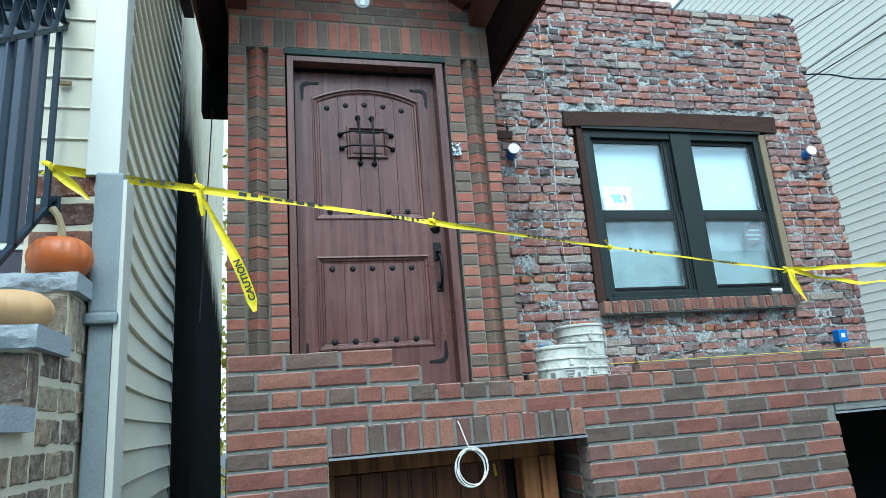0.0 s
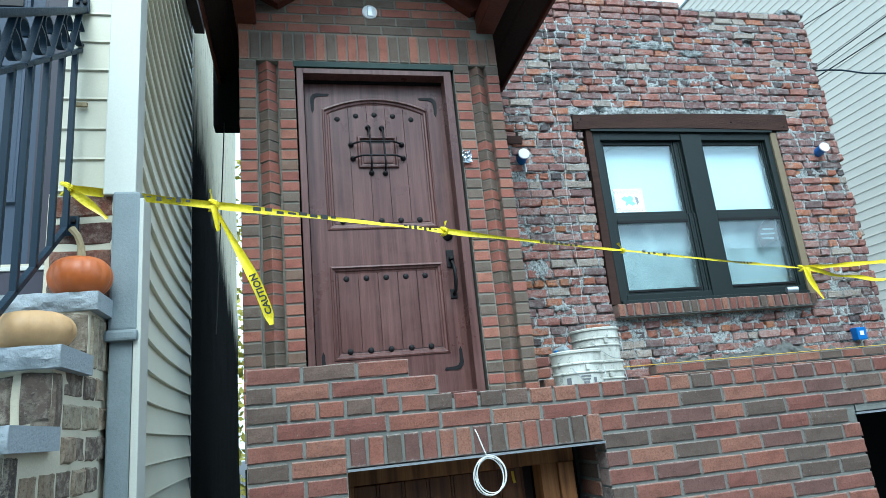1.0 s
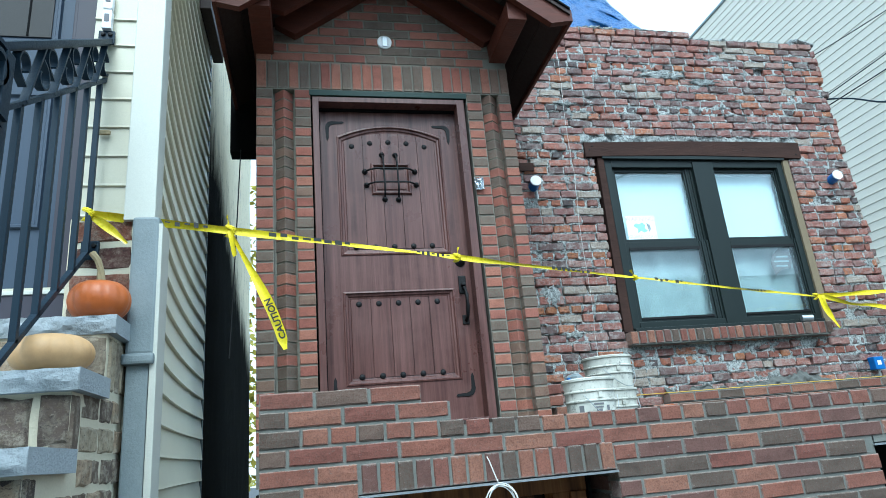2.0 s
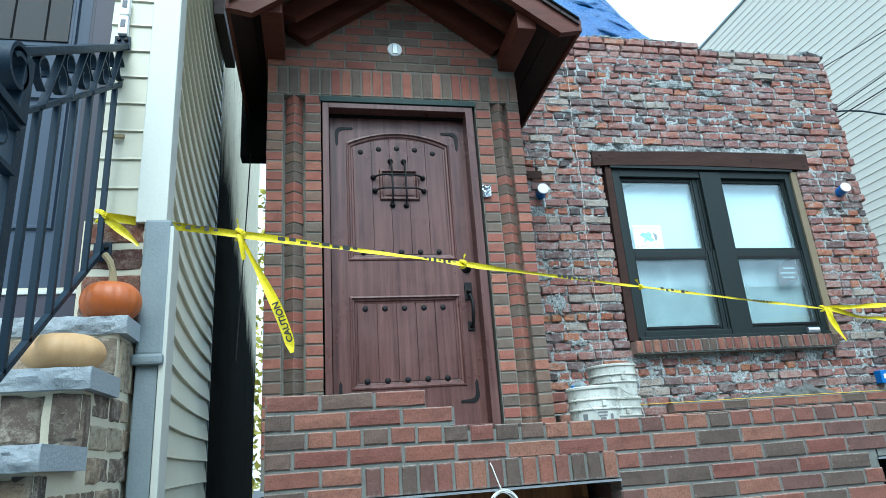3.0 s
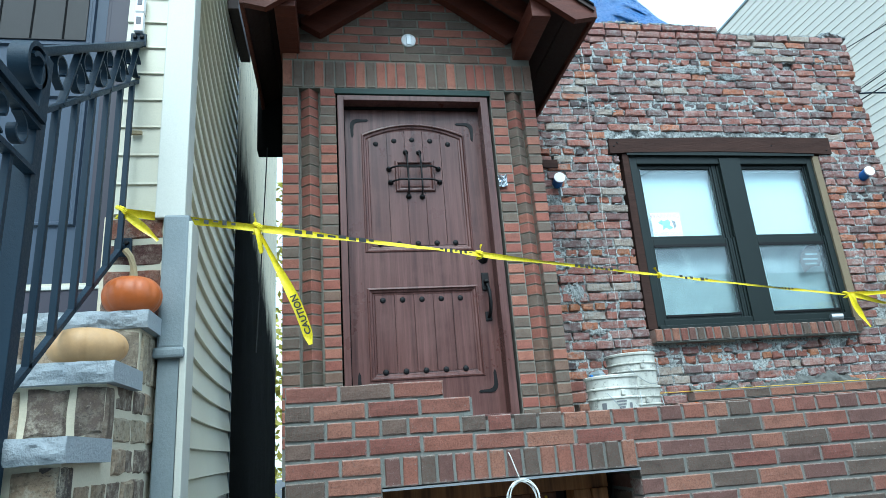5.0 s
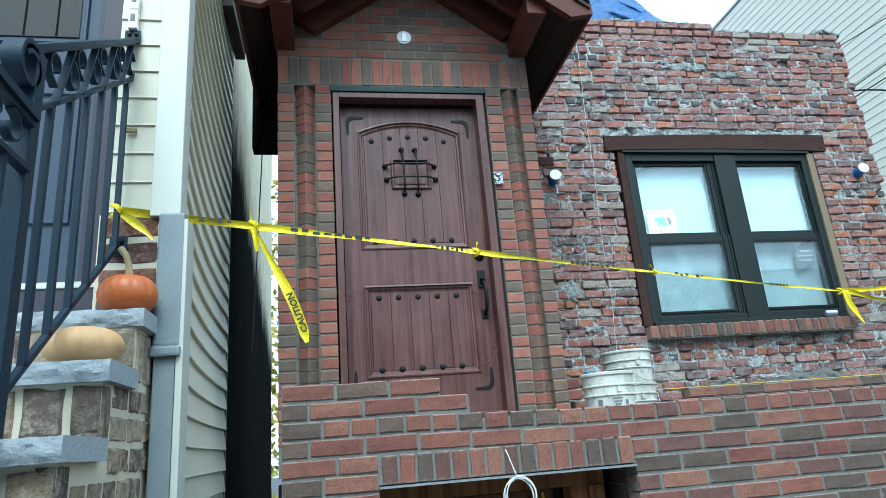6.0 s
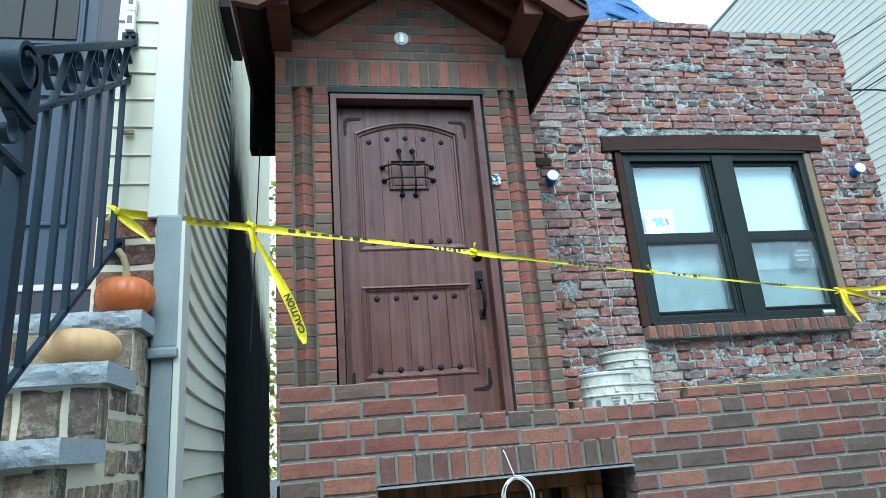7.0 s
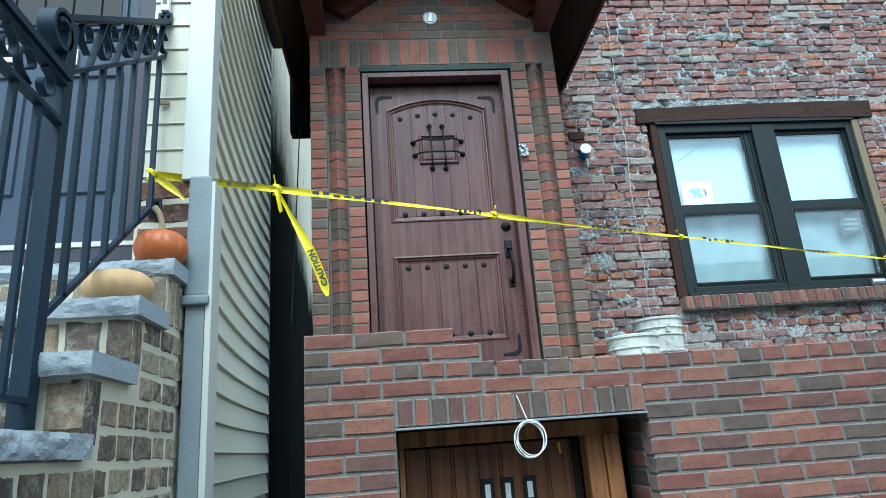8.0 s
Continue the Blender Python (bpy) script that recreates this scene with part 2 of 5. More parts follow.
M_slate_trim = surface("plum grey trim", (0.042, 0.038, 0.051), (0.034, 0.031, 0.042), 4, 160, 0.55, bump_d=0.0005, spec=0.35)
M_steel = surface("galvanised steel", (0.42, 0.45, 0.47), (0.30, 0.32, 0.34), 10, 150, 0.4, metal=0.7, bump_d=0.0006)
M_green = surface("green primed lintel", (0.014, 0.036, 0.030), (0.010, 0.024, 0.020), 8, 120, 0.7, bump_d=0.001)
M_foil = surface("crumpled foil tape", (0.50, 0.54, 0.58), (0.25, 0.28, 0.32), 40, 150, 0.2, metal=0.9, bump_d=0.006)


def dirty_plastic():
    """White bucket plastic with splashes of dried mortar and grey smears."""
    m, nt, p = nodes_of("scuffed white plastic")
    splash = noise_tex(nt, 22, 8, 0.8, None, "World")
    smear = noise_tex(nt, 7, 5, 0.65, (1, 1, 0.35), "World")
    c = mix(nt, ramp(nt, smear, [(0.42, (0,)), (0.66, (0.75,))]), (0.62, 0.615, 0.55), (0.33, 0.325, 0.28))
    c = mix(nt, ramp(nt, splash, [(0.55, (0,)), (0.62, (0.85,))]), c, (0.20, 0.20, 0.175))
    nt.links.new(c, p.inputs["Base Color"])
    p.inputs["Roughness"].default_value = 0.55
    bump(nt, p, splash, 0.4, 0.002)
    return m


M_bucket = dirty_plastic()
M_blue = surface("blue plastic", (0.015, 0.13, 0.42), (0.012, 0.10, 0.34), 10, 120, 0.4, bump_d=0.0005)
M_whiteplastic = surface("white plastic", (0.82, 0.83, 0.83), (0.74, 0.75, 0.75), 20, 200, 0.4, bump_d=0.0003)
M_tape = surface("yellow tape film", (0.80, 0.66, 0.012), (0.70, 0.55, 0.01), 12, 60, 0.32, bump_d=0.002)
M_ink = surface("black ink", (0.015, 0.015, 0.013), (0.03, 0.028, 0.01), 40, 200, 0.5, bump_d=0)
M_cord = surface("white cord", (0.66, 0.66, 0.62), (0.50, 0.50, 0.46), 30, 150, 0.6, bump_d=0)
M_wire = surface("black cable", (0.015, 0.015, 0.017), (0.01, 0.01, 0.01), 30, 100, 0.6, bump_d=0)
M_line = surface("yellow mason line", (0.75, 0.50, 0.03), (0.6, 0.4, 0.03), 40, 200, 0.7, bump_d=0)
M_orange = surface("orange pumpkin skin", (0.45, 0.115, 0.020), (0.33, 0.078, 0.016), 14, 90, 0.42, bump_d=0.0012)
M_pale = surface("pale pumpkin skin", (0.58, 0.36, 0.165), (0.44, 0.25, 0.11), 10, 60, 0.6, bump_d=0.0012)
M_stem = surface("dry stem", (0.30, 0.24, 0.13), (0.17, 0.13, 0.07), 30, 120, 0.85, bump_d=0.004)
M_tarp = surface("blue tarpaulin", (0.007, 0.085, 0.27), (0.004, 0.035, 0.13), 8, 40, 0.30, bump_d=0.02)
# white blind; the cyan of sky reflected in the panes is put into its colour
M_blind_sky = surface("blind with sky tint", (0.46, 0.58, 0.62), (0.41, 0.53, 0.57), 2, 120, 0.8, bump_d=0)
M_paper = surface("white paper", (0.82, 0.82, 0.80), (0.76, 0.76, 0.75), 10, 120, 0.8, bump_d=0)
M_redink = surface("faded red ink", (0.52, 0.32, 0.30), (0.48, 0.36, 0.34), 30, 120, 0.8, bump_d=0)
M_blueink = surface("blue ink", (0.22, 0.42, 0.58), (0.18, 0.36, 0.52), 30, 120, 0.8, bump_d=0)
M_greyink = surface("grey ink", (0.16, 0.16, 0.17), (0.12, 0.12, 0.13), 30, 120, 0.8, bump_d=0)
M_silver = surface("pale metal figures", (0.70, 0.70, 0.68), (0.6, 0.6, 0.58), 30, 120, 0.4, bump_d=0)
# shade at the top of the door alcove, put into the colour
M_taupe_shade = surface("taupe for alcove shade", (0.036, 0.034, 0.033), (0.028, 0.026, 0.026), 4, 160, 0.6, bump_d=0.0005, spec=0.3)
M_opposite = surface("dull house fronts", (0.24, 0.24, 0.23), (0.15, 0.15, 0.15), 0.4, 20, 0.8, bump_d=0)
# base colour brightened and yellowed for sun shining through the leaves
M_leaf = surface("leaves", (0.42, 0.36, 0.05), (0.16, 0.20, 0.03), 8, 40, 0.7, bump_d=0)


def glass_material(name, tint, rough):
    m, nt, p = nodes_of(name)
    p.inputs["Base Color"].default_value = (*tint, 1)
    p.inputs["Transmission Weight"].default_value = 1.0
    p.inputs["Roughness"].default_value = rough
    p.inputs["IOR"].default_value = 1.5
    n = noise_tex(nt, 1.3, 2, 0.5, None, "World")
    bump(nt, p, n, 0.12, 0.01)
    return m


def screen_material():
    """A fine woven screen: mostly open, dull grey threads."""
    m, nt, p = nodes_of("insect screen")
    p.inputs["Base Color"].default_value = (0.10, 0.12, 0.13, 1)
    p.inputs["Roughness"].default_value = 0.8
    p.inputs["Specular IOR Level"].default_value = 0.2
    nt.links.new(ramp(nt, noise_tex(nt, 5, 3, 0.5, None, "World"), [(0.3, (0.09,)), (0.7, (0.17,))]), p.inputs["Alpha"])
    return m


M_screen = screen_material()
M_glass = glass_material("window glass", (0.93, 0.97, 0.97), 0.0)

# ---- building helpers ----


def thing(name, loc, label="", category="", group="", kind=""):
    e = new(name)
    e.location = loc
    e.empty_display_size = 0.1
    return tagged(e, label, category, group, kind)


def attach(ob, parent):
    ob.parent = parent
    if parent.type == "EMPTY" and parent.parent is None:
        ob.matrix_parent_inverse = Matrix.Translation(parent.location).inverted()
    return ob


def part(name, bm, material, parent=None, label="", smooth=False):
    """Links a bmesh, or vertices and faces, as one mesh object under a thing or a part."""
    me = bpy.data.meshes.new(name)
    if isinstance(bm, tuple):
        me.from_pydata(bm[0], [], bm[1])
    else:
        bmesh.ops.recalc_face_normals(bm, faces=bm.faces)
        bm.to_mesh(me)
        bm.free()
    me.materials.append(material)
    if smooth:
        me.polygons.foreach_set("use_smooth", [True] * len(me.polygons))
    ob = new(name, me)
    if parent:
        attach(ob, parent)
    return tagged(ob, label) if label else ob


def add_box(bm, x0, x1, y0, y1, z0, z1, bev=0.0):
    r = bmesh.ops.create_cube(bm, size=1.0, matrix=Matrix.Translation(((x0 + x1) / 2, (y0 + y1) / 2, (z0 + z1) / 2)) @ Matrix.Diagonal((x1 - x0, y1 - y0, z1 - z0, 1)))
    if bev:
        es = list({e for v in r["verts"] for e in v.link_edges})
        bmesh.ops.bevel(bm, geom=es, offset=bev, segments=2, affect="EDGES", profile=0.6)
    return r


def box(x0, x1, y0, y1, z0, z1, bev=0.0):
    bm = bmesh.new()
    add_box(bm, x0, x1, y0, y1, z0, z1, bev)
    return bm


def tube(points, r, sides=8, closed=False, flat=1.0):
    """A round bar along points, as vertices and faces."""
    pts = [Vector(p) for p in points]
    n = len(pts)
    vs, fs = [], []
    up = Vector((0.13, 0.21, 1)).normalized()
    for i, p in enumerate(pts):
        a = pts[(i - 1) % n] if (closed or i) else p
        b = pts[(i + 1) % n] if (closed or i < n - 1) else p
        d = (b - a).normalized()
        s = d.cross(up)
        s = s.normalized() if s.length > 1e-4 else Vector((1, 0, 0))
        w = s.cross(d)
        rr = r[i] if isinstance(r, (list, tuple)) else r
        for k in range(sides):
            t = 2 * math.pi * k / sides
            vs.append(p + s * (rr * math.cos(t)) + w * (rr * flat * math.sin(t)))
    for i in range(n if closed else n - 1):
        j = (i + 1) % n
        for k in range(sides):
            q = (k + 1) % sides
            fs.append((i * sides + k, i * sides + q, j * sides + q, j * sides + k))
    if not closed:
        fs.append(tuple(range(sides - 1, -1, -1)))
        fs.append(tuple((n - 1) * sides + k for k in range(sides)))
    return vs, fs


def lathe(profile, centre, seg=32, wobble=None):
    """A body of revolution about z; profile is (radius, height)."""
    vs, fs = [], []
    for r, z in profile:
        for k in range(seg):
            t = 2 * math.pi * k / seg
            f = wobble(t) if wobble else 1.0
            vs.append((centre[0] + r * f * math.cos(t), centre[1] + r * f * math.sin(t), centre[2] + z))
    for i in range(len(profile) - 1):
        for k in range(seg):
            q = (k + 1) % seg
            fs.append((i * seg + k, i * seg + q, (i + 1) * seg + q, (i + 1) * seg + k))
    return vs, fs


def joined(pieces):
    vs, fs = [], []
    for v, f in pieces:
        o = len(vs)
        vs += [tuple(p) for p in v]
        fs += [tuple(i + o for i in q) for q in f]
    return vs, fs


def prism(outline, y0, y1):
    """A plate with an outline of (x, z), from y0 to y1."""
    n = len(outline)
    vs = [(x, y0, z) for x, z in outline] + [(x, y1, z) for x, z in outline]
    fs = [tuple(range(n)), tuple(range(2 * n - 1, n - 1, -1))]
    fs += [(i, n + i, n + (i + 1) % n, (i + 1) % n) for i in range(n)]
    return vs, fs


# unit bricks: 1 wide, 1 high, front at y = 0, body towards +y


def brick_geometry(rng, w, h, d, chamfer, jig, warp):
    """A brick with worn arrises; its front is a grid of 4 x 3 points."""
    vs = []
    for iz in range(3):
        for ix in range(4):
            x, z = -w / 2 + w * ix / 3, -h / 2 + h * iz / 2
            edge = ix in (0, 3) or iz == 0 or iz == 2
            vs.append((x * (1 - (2 * chamfer / w if edge else 0)) + rng.uniform(-jig, jig), rng.uniform(-warp, warp), z * (1 - (2 * chamfer / h if edge else 0)) + rng.uniform(-jig, jig)))
    ring = [0, 1, 2, 3, 7, 11, 10, 9, 8, 4]
    for y in (chamfer * 1.3, d):
        for i in ring:
            ix, iz = i % 4, i // 4
            j = jig * 0.8 if y < d else 0
            vs.append((-w / 2 + w * ix / 3 + rng.uniform(-j, j), y, -h / 2 + h * iz / 2 + rng.uniform(-j, j)))
    fs = []
    for iz in range(2):
        for ix in range(3):
            a = iz * 4 + ix
            fs.append((a, a + 1, a + 5, a + 4))
    for k in range(10):
        q = (k + 1) % 10
        fs.append((12 + k, 12 + q, ring[q], ring[k]))
        fs.append((22 + k, 22 + q, 12 + q, 12 + k))
    return vs, fs


def brick_set(name, material, seed, w, h, d, chamfer, jig, warp, count=5):
    rng = random.Random(seed)
    out = []
    for _ in range(count):
        me = bpy.data.meshes.new(name)
        v, f = brick_geometry(rng, w, h, d, chamfer, jig, warp)
        me.from_pydata(v, [], f)
        me.materials.append(material)
        out.append(me)
    return out


def lay(name, mesh, parent, m):
    ob = new(name, mesh)
    ob.parent = parent
    ob.matrix_parent_inverse = Matrix.Translation(parent.location).inverted()
    ob.matrix_basis = m
    return ob

# ---- setting: ground and large structure ----
ground = part("ground", box(-60, 60, -70, 60, -0.3, 0.0), M_ground)
tagged(ground, "dark grey asphalt ground in front of the houses", "ground", kind="structure")

front_wall = thing("wall_front", (0, 0, 0), "new red and brown brick stoop wall with stepped top", "wall", kind="structure")
_bm = bmesh.new()
for b in [(0.004, 0.352, 0, 1.852), (0.352, 0.70, 1.616, 1.8525), (0.70, 1.354, 1.616, 1.830), (1.354, 1.368, 1.616, 1.830), (1.368, 2.564, 0, 1.830), (2.572, 5.2, 1.616, 1.830), (0.004, 0.715, 1.852, 1.922), (0.004, 0.604, 1.922, 1.989)]:
    add_box(_bm, b[0], b[1], 0.0064, 0.10, b[2], b[3])
add_box(_bm, 1.369, 1.60, 0.10, 0.34, 0, 1.60)
add_box(_bm, 0.10, 0.358, 0.10, 0.34, 0, 1.60)
part("mortar_bed", _bm, M_mortar, front_wall, "grey mortar joints")
part("steel_lintel", box(0.352, 1.362, -0.012, 0.09, 1.603, 1.611), M_steel, front_wall, "galvanised steel angle under the brick row")
part("steel_lintel", box(2.56, 5.2, -0.006, 0.09, 1.603, 1.611), M_steel, front_wall, "galvanised steel angle")

porch = part("porch_floor", box(0.0, 5.2, 0.10, 1.95, 1.606, 1.63), M_cement)
tagged(porch, "rough grey cement porch floor behind the stoop wall", "floor", kind="structure")
side = part("wall_side", box(5.0, 5.2, 0.10, 1.95, 0, 1.60), M_cement)
tagged(side, "plain cement wall closing the space under the porch", "wall", kind="structure")
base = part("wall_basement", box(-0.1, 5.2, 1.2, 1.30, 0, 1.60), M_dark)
tagged(base, "dark basement wall under the porch", "wall", kind="structure")
side2 = part("wall_alley", box(0.0, 0.10, 0.10, 1.19, 0, 1.60), M_cement)
tagged(side2, "plain cement wall beside the narrow alley", "wall", kind="structure")

# bay with the entrance door
bay = thing("wall_bay", (0, 1.2, 0), "brick entrance bay of red and brown bricks with dark mortar", "wall", kind="structure")
_bm = bmesh.new()
for x0, x1, y0, y1, z0, z1 in [(-0.10, 0.0, 1.207, 1.272, 1.63, 4.02), (0.0, 0.134, 1.262, 1.272, 1.63, 4.02), (0.134, 0.232, 1.207, 1.272, 1.63, 4.02), (-0.10, 0.232, 1.272, 1.95, 1.63, 4.02),
                               (1.262, 1.368, 1.207, 1.272, 1.63, 4.02), (1.368, 1.49, 1.262, 1.272, 1.63, 4.02), (1.49, 1.57, 1.207, 1.272, 1.63, 4.02), (1.262, 1.57, 1.272, 1.95, 1.63, 4.02), (0.232, 1.262, 1.36, 1.95, 1.63, 1.89)]:
    add_box(_bm, x0, x1, y0, y1, z0, z1)
part("mortar_bed", _bm, M_mortar_bay, bay, "dark grey mortar joints")
_v = [(-0.056, 0.062), (-0.048, 0.052), (-0.002, 0.006), (0.002, 0.006), (0.048, 0.052), (0.056, 0.062)]
for xc in (0.067, 1.429):
    part("corner_bed", ([(xc + x, 1.206 + y, z) for z in (1.64, 4.014) for x, y in _v], [(0, 1, 2, 3, 4, 5), (11, 10, 9, 8, 7, 6)] + [(i, 6 + i, 6 + (i + 1) % 6, (i + 1) % 6) for i in range(6)]), M_mortar_bay, bay)
part("gable_bed", prism([(-0.10, 4.02), (1.57, 4.02), (1.57, 4.42), (0.76, 5.0), (-0.10, 4.42)], 1.207, 1.95), M_mortar_bay, bay)
part("door_lintel", box(0.225, 1.262, 1.196, 1.25, 3.978, 4.016, 0.002), M_green, bay, "green primed steel lintel over the door")
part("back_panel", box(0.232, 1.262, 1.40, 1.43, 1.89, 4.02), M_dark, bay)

# old brick wall: uneven mortar bed with a window opening
old_wall = thing("wall_old", (0, 1.95, 0), "weathered old red brick wall with rough grey lime mortar", "wall", kind="structure")


def old_bed():
    vs, fs, idx = [], [], {}
    step = 0.014
    nx, nz = int((4.93 - 1.57) / step), int((5.02 - 1.63) / step)
    for i in range(nx + 1):
        for j in range(nz + 1):
            x, z = 1.57 + i * step, 1.63 + j * step
            d = noise.noise(Vector((x * 5, 3.1, z * 5))) * 0.006 + noise.noise(Vector((x * 19, 7.7, z * 24))) * 0.010 + noise.noise(Vector((x * 45, 1.7, z * 50))) * 0.005
            d += 0.12 * max(0, noise.noise(Vector((x * 8, 12.1, z * 16))) - 0.15)
            idx[i, j] = len(vs)
            vs.append((x, max(1.9485, min(1.985, 1.9550 + d)), z))
    for i in range(nx):
        for j in range(nz):
            x, z = 1.57 + (i + 0.5) * step, 1.63 + (j + 0.5) * step
            if 2.50 < x < 4.35 and 2.44 < z < 4.02:
                continue
            if (x - 4.275) ** 2 / 0.010 + (z - 4.79) ** 2 / 0.0016 < 1:
                continue
            fs.append((idx[i, j], idx[i + 1, j], idx[i + 1, j + 1], idx[i, j + 1]))
    return vs, fs


part("mortar_bed", old_bed(), M_mortar_old, old_wall, "rough grey lime mortar", smooth=True)
_bm = bmesh.new()
for x0, x1, z0, z1 in [(1.57, 2.50, 1.0, 5.0), (4.35, 4.90, 1.0, 5.0), (2.50, 4.35, 1.0, 2.42), (2.50, 4.35, 4.04, 5.0)]:
    add_box(_bm, x0, x1, 1.99, 2.25, z0, z1)
part("wall_core", _bm, M_mortar_old, old_wall)
house_back = part("wall_back", box(-0.06, 4.90, 2.9, 3.0, 0, 4.85), M_parge)
tagged(house_back, "plain cement rear wall of the old house", "wall", kind="structure")
house_l = part("wall_left", box(-0.06, 0.10, 1.95, 2.9, 0, 4.30), M_parge)
tagged(house_l, "plain cement side wall of the old house", "wall", kind="structure")
house_r = part("wall_right", box(4.75, 4.90, 2.25, 2.9, 0, 4.85), M_parge)
tagged(house_r, "plain cement side wall of the old house", "wall", kind="structure")
house_roof = part("roof_flat", box(0.10, 4.90, 2.25, 3.0, 4.85, 4.95), M_black)
tagged(house_roof, "flat black felt roof behind the old brick wall", "roof", kind="structure")
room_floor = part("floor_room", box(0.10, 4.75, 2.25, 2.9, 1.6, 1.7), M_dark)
tagged(room_floor, "dark floor of the room behind the window", "floor", kind="structure")

overhang = part("roof_overhang", box(-0.335, -0.105, 1.88, 2.0, 3.905, 4.9, 0.004), M_black)
tagged(overhang, "black felt covered overhang above the narrow alley", "roof", kind="structure")


# ---- porch roof over the door ----
roof = thing("porch_roof", (0.76, 1.2, 4.26), "small gabled porch roof of dark red stained timber", "porch roof")
EAVE_L, EAVE_R, RIDGE, EAVE_Z, SLOPE = -0.280, 1.84, 0.780, 4.275, 0.72


def deck_z(x):
    return EAVE_Z + SLOPE * min(x - EAVE_L, EAVE_R - x)


for sgn, xe in ((1, EAVE_L), (-1, EAVE_R)):
    n_b = 9
    for k in range(n_b):
        a, b = k / n_b, (k + 1) / n_b - 0.004
        xa, xb = xe + (RIDGE - xe) * a, xe + (RIDGE - xe) * b
        za, zb = deck_z(xa), deck_z(xb)
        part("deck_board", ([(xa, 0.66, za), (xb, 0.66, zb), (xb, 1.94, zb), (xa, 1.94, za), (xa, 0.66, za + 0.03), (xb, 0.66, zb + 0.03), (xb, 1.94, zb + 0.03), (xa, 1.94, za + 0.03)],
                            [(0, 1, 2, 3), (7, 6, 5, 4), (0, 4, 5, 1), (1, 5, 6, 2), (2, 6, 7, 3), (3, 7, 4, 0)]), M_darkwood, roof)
    part("shingle_layer", ([(xe, 0.65, EAVE_Z + 0.032), (RIDGE, 0.65, deck_z(RIDGE) + 0.032), (RIDGE, 1.945, deck_z(RIDGE) + 0.032), (xe, 1.945, EAVE_Z + 0.032), (xe, 0.65, EAVE_Z + 0.045), (RIDGE, 0.65, deck_z(RIDGE) + 0.045), (RIDGE, 1.945, deck_z(RIDGE) + 0.045), (xe, 1.945, EAVE_Z + 0.045)],
                           [(0, 1, 2, 3), (7, 6, 5, 4), (0, 4, 5, 1), (1, 5, 6, 2), (2, 6, 7, 3), (3, 7, 4, 0)]), M_black, roof)
    # eave fascia board along the side
    x0, x1 = (xe - 0.022, xe + 0.0) if sgn > 0 else (xe, xe + 0.022)
    part("fascia", box(x0, x1, 0.68, 1.94, EAVE_Z - 0.035, EAVE_Z + 0.05, 0.003), M_roofwood, roof)


def rafter(y0, y1, depth, ends, mat, name):
    """A pair of rafters under the deck, with chamfered plumb ends."""
    for sgn, xe in ((1, EAVE_L), (-1, EAVE_R)):
        xs = xe + sgn * ends
        ch = 0.10 * sgn
        out = [(xs, deck_z(xs)), (xs, deck_z(xs) - 0.035), (xs + ch * 1.25, deck_z(xs + ch * 1.25) - depth), (RIDGE, deck_z(RIDGE) - depth), (RIDGE, deck_z(RIDGE))]
        part(name, prism(out, y0, y1), mat, roof)


rafter(0.675, 0.72, 0.15, 0.0, M_roofwood, "barge_board")
rafter(0.92, 0.965, 0.15, 0.24, M_roofwood, "rafter")
rafter(1.13, 1.195, 0.20, 0.30, M_roofwood, "rafter")
for x0, x1 in ((-0.115, 0.01), (1.455, 1.578)):
    part("beam", box(x0, x1, 0.73, 1.94, 4.272, 4.40, 0.006), M_roofwood, roof)
part("ridge_beam", box(RIDGE - 0.03, RIDGE + 0.03, 0.70, 1.94, deck_z(RIDGE) - 0.20, deck_z(RIDGE) - 0.03, 0.004), M_roofwood, roof)

# ---- neighbouring house with cream siding ----
LAP = 0.1185
nb = thing("neighbour_house", (-2.0, 0.5, 0), "cream vinyl sided neighbouring house with white corner post", "house")


def lap_board(parent, axis, a0, a1, face, z, h, mat, out=1, name="siding_board", d=0.021, bend=None):
    """One lap of siding: its lower edge stands proud. axis x: runs along x and faces -y; axis y: runs along y, faces +x (out 1) or -x (out -1). bend gives the sideways run of a bowed wall."""
    prof = [(0.0, z + h + 0.004), (0.004, z + h + 0.004), (d - 0.002, z + 0.012), (d, z + 0.003), (d - 0.005, z), (0.0, z)]
    cuts = 10 if bend else 1
    vs = []
    for q in range(cuts + 1):
        a = a0 + (a1 - a0) * q / cuts
        run = bend(a) if bend else 0.0
        for o, zz in prof:
            vs.append((a, face - o, zz) if axis == "x" else (face + out * o + run, a, zz))
    n = len(prof)
    fs = [tuple(range(n)), tuple(range((cuts + 1) * n - 1, cuts * n - 1, -1))]
    fs += [(q * n + i, q * n + (i + 1) % n, q * n + n + (i + 1) % n, q * n + n + i) for q in range(cuts) for i in range(n)]
    return part(name, (vs, fs), mat, parent)


def side_bend(y):
    """The old side wall bows away from the alley."""
    e = y + 0.075
    return -0.118 * e + 0.030 * e * e


SIDE_END = 1.78
_bm = bmesh.new()
add_box(_bm, -4.0, -0.60, -0.10, SIDE_END, 0.0, 2.40)
add_box(_bm, -0.60, -0.362, -0.148, -0.10, 2.40, 6.2)
add_box(_bm, -4.0, -0.60, 0.20, SIDE_END, 2.40, 6.2)
add_box(_bm, -4.0, -2.0, -0.148, 0.20, 2.40, 6.2)
add_box(_bm, -2.0, -0.60, -0.148, 0.20, 4.62, 6.2)
_x1 = -0.364 + side_bend(SIDE_END) - 0.02
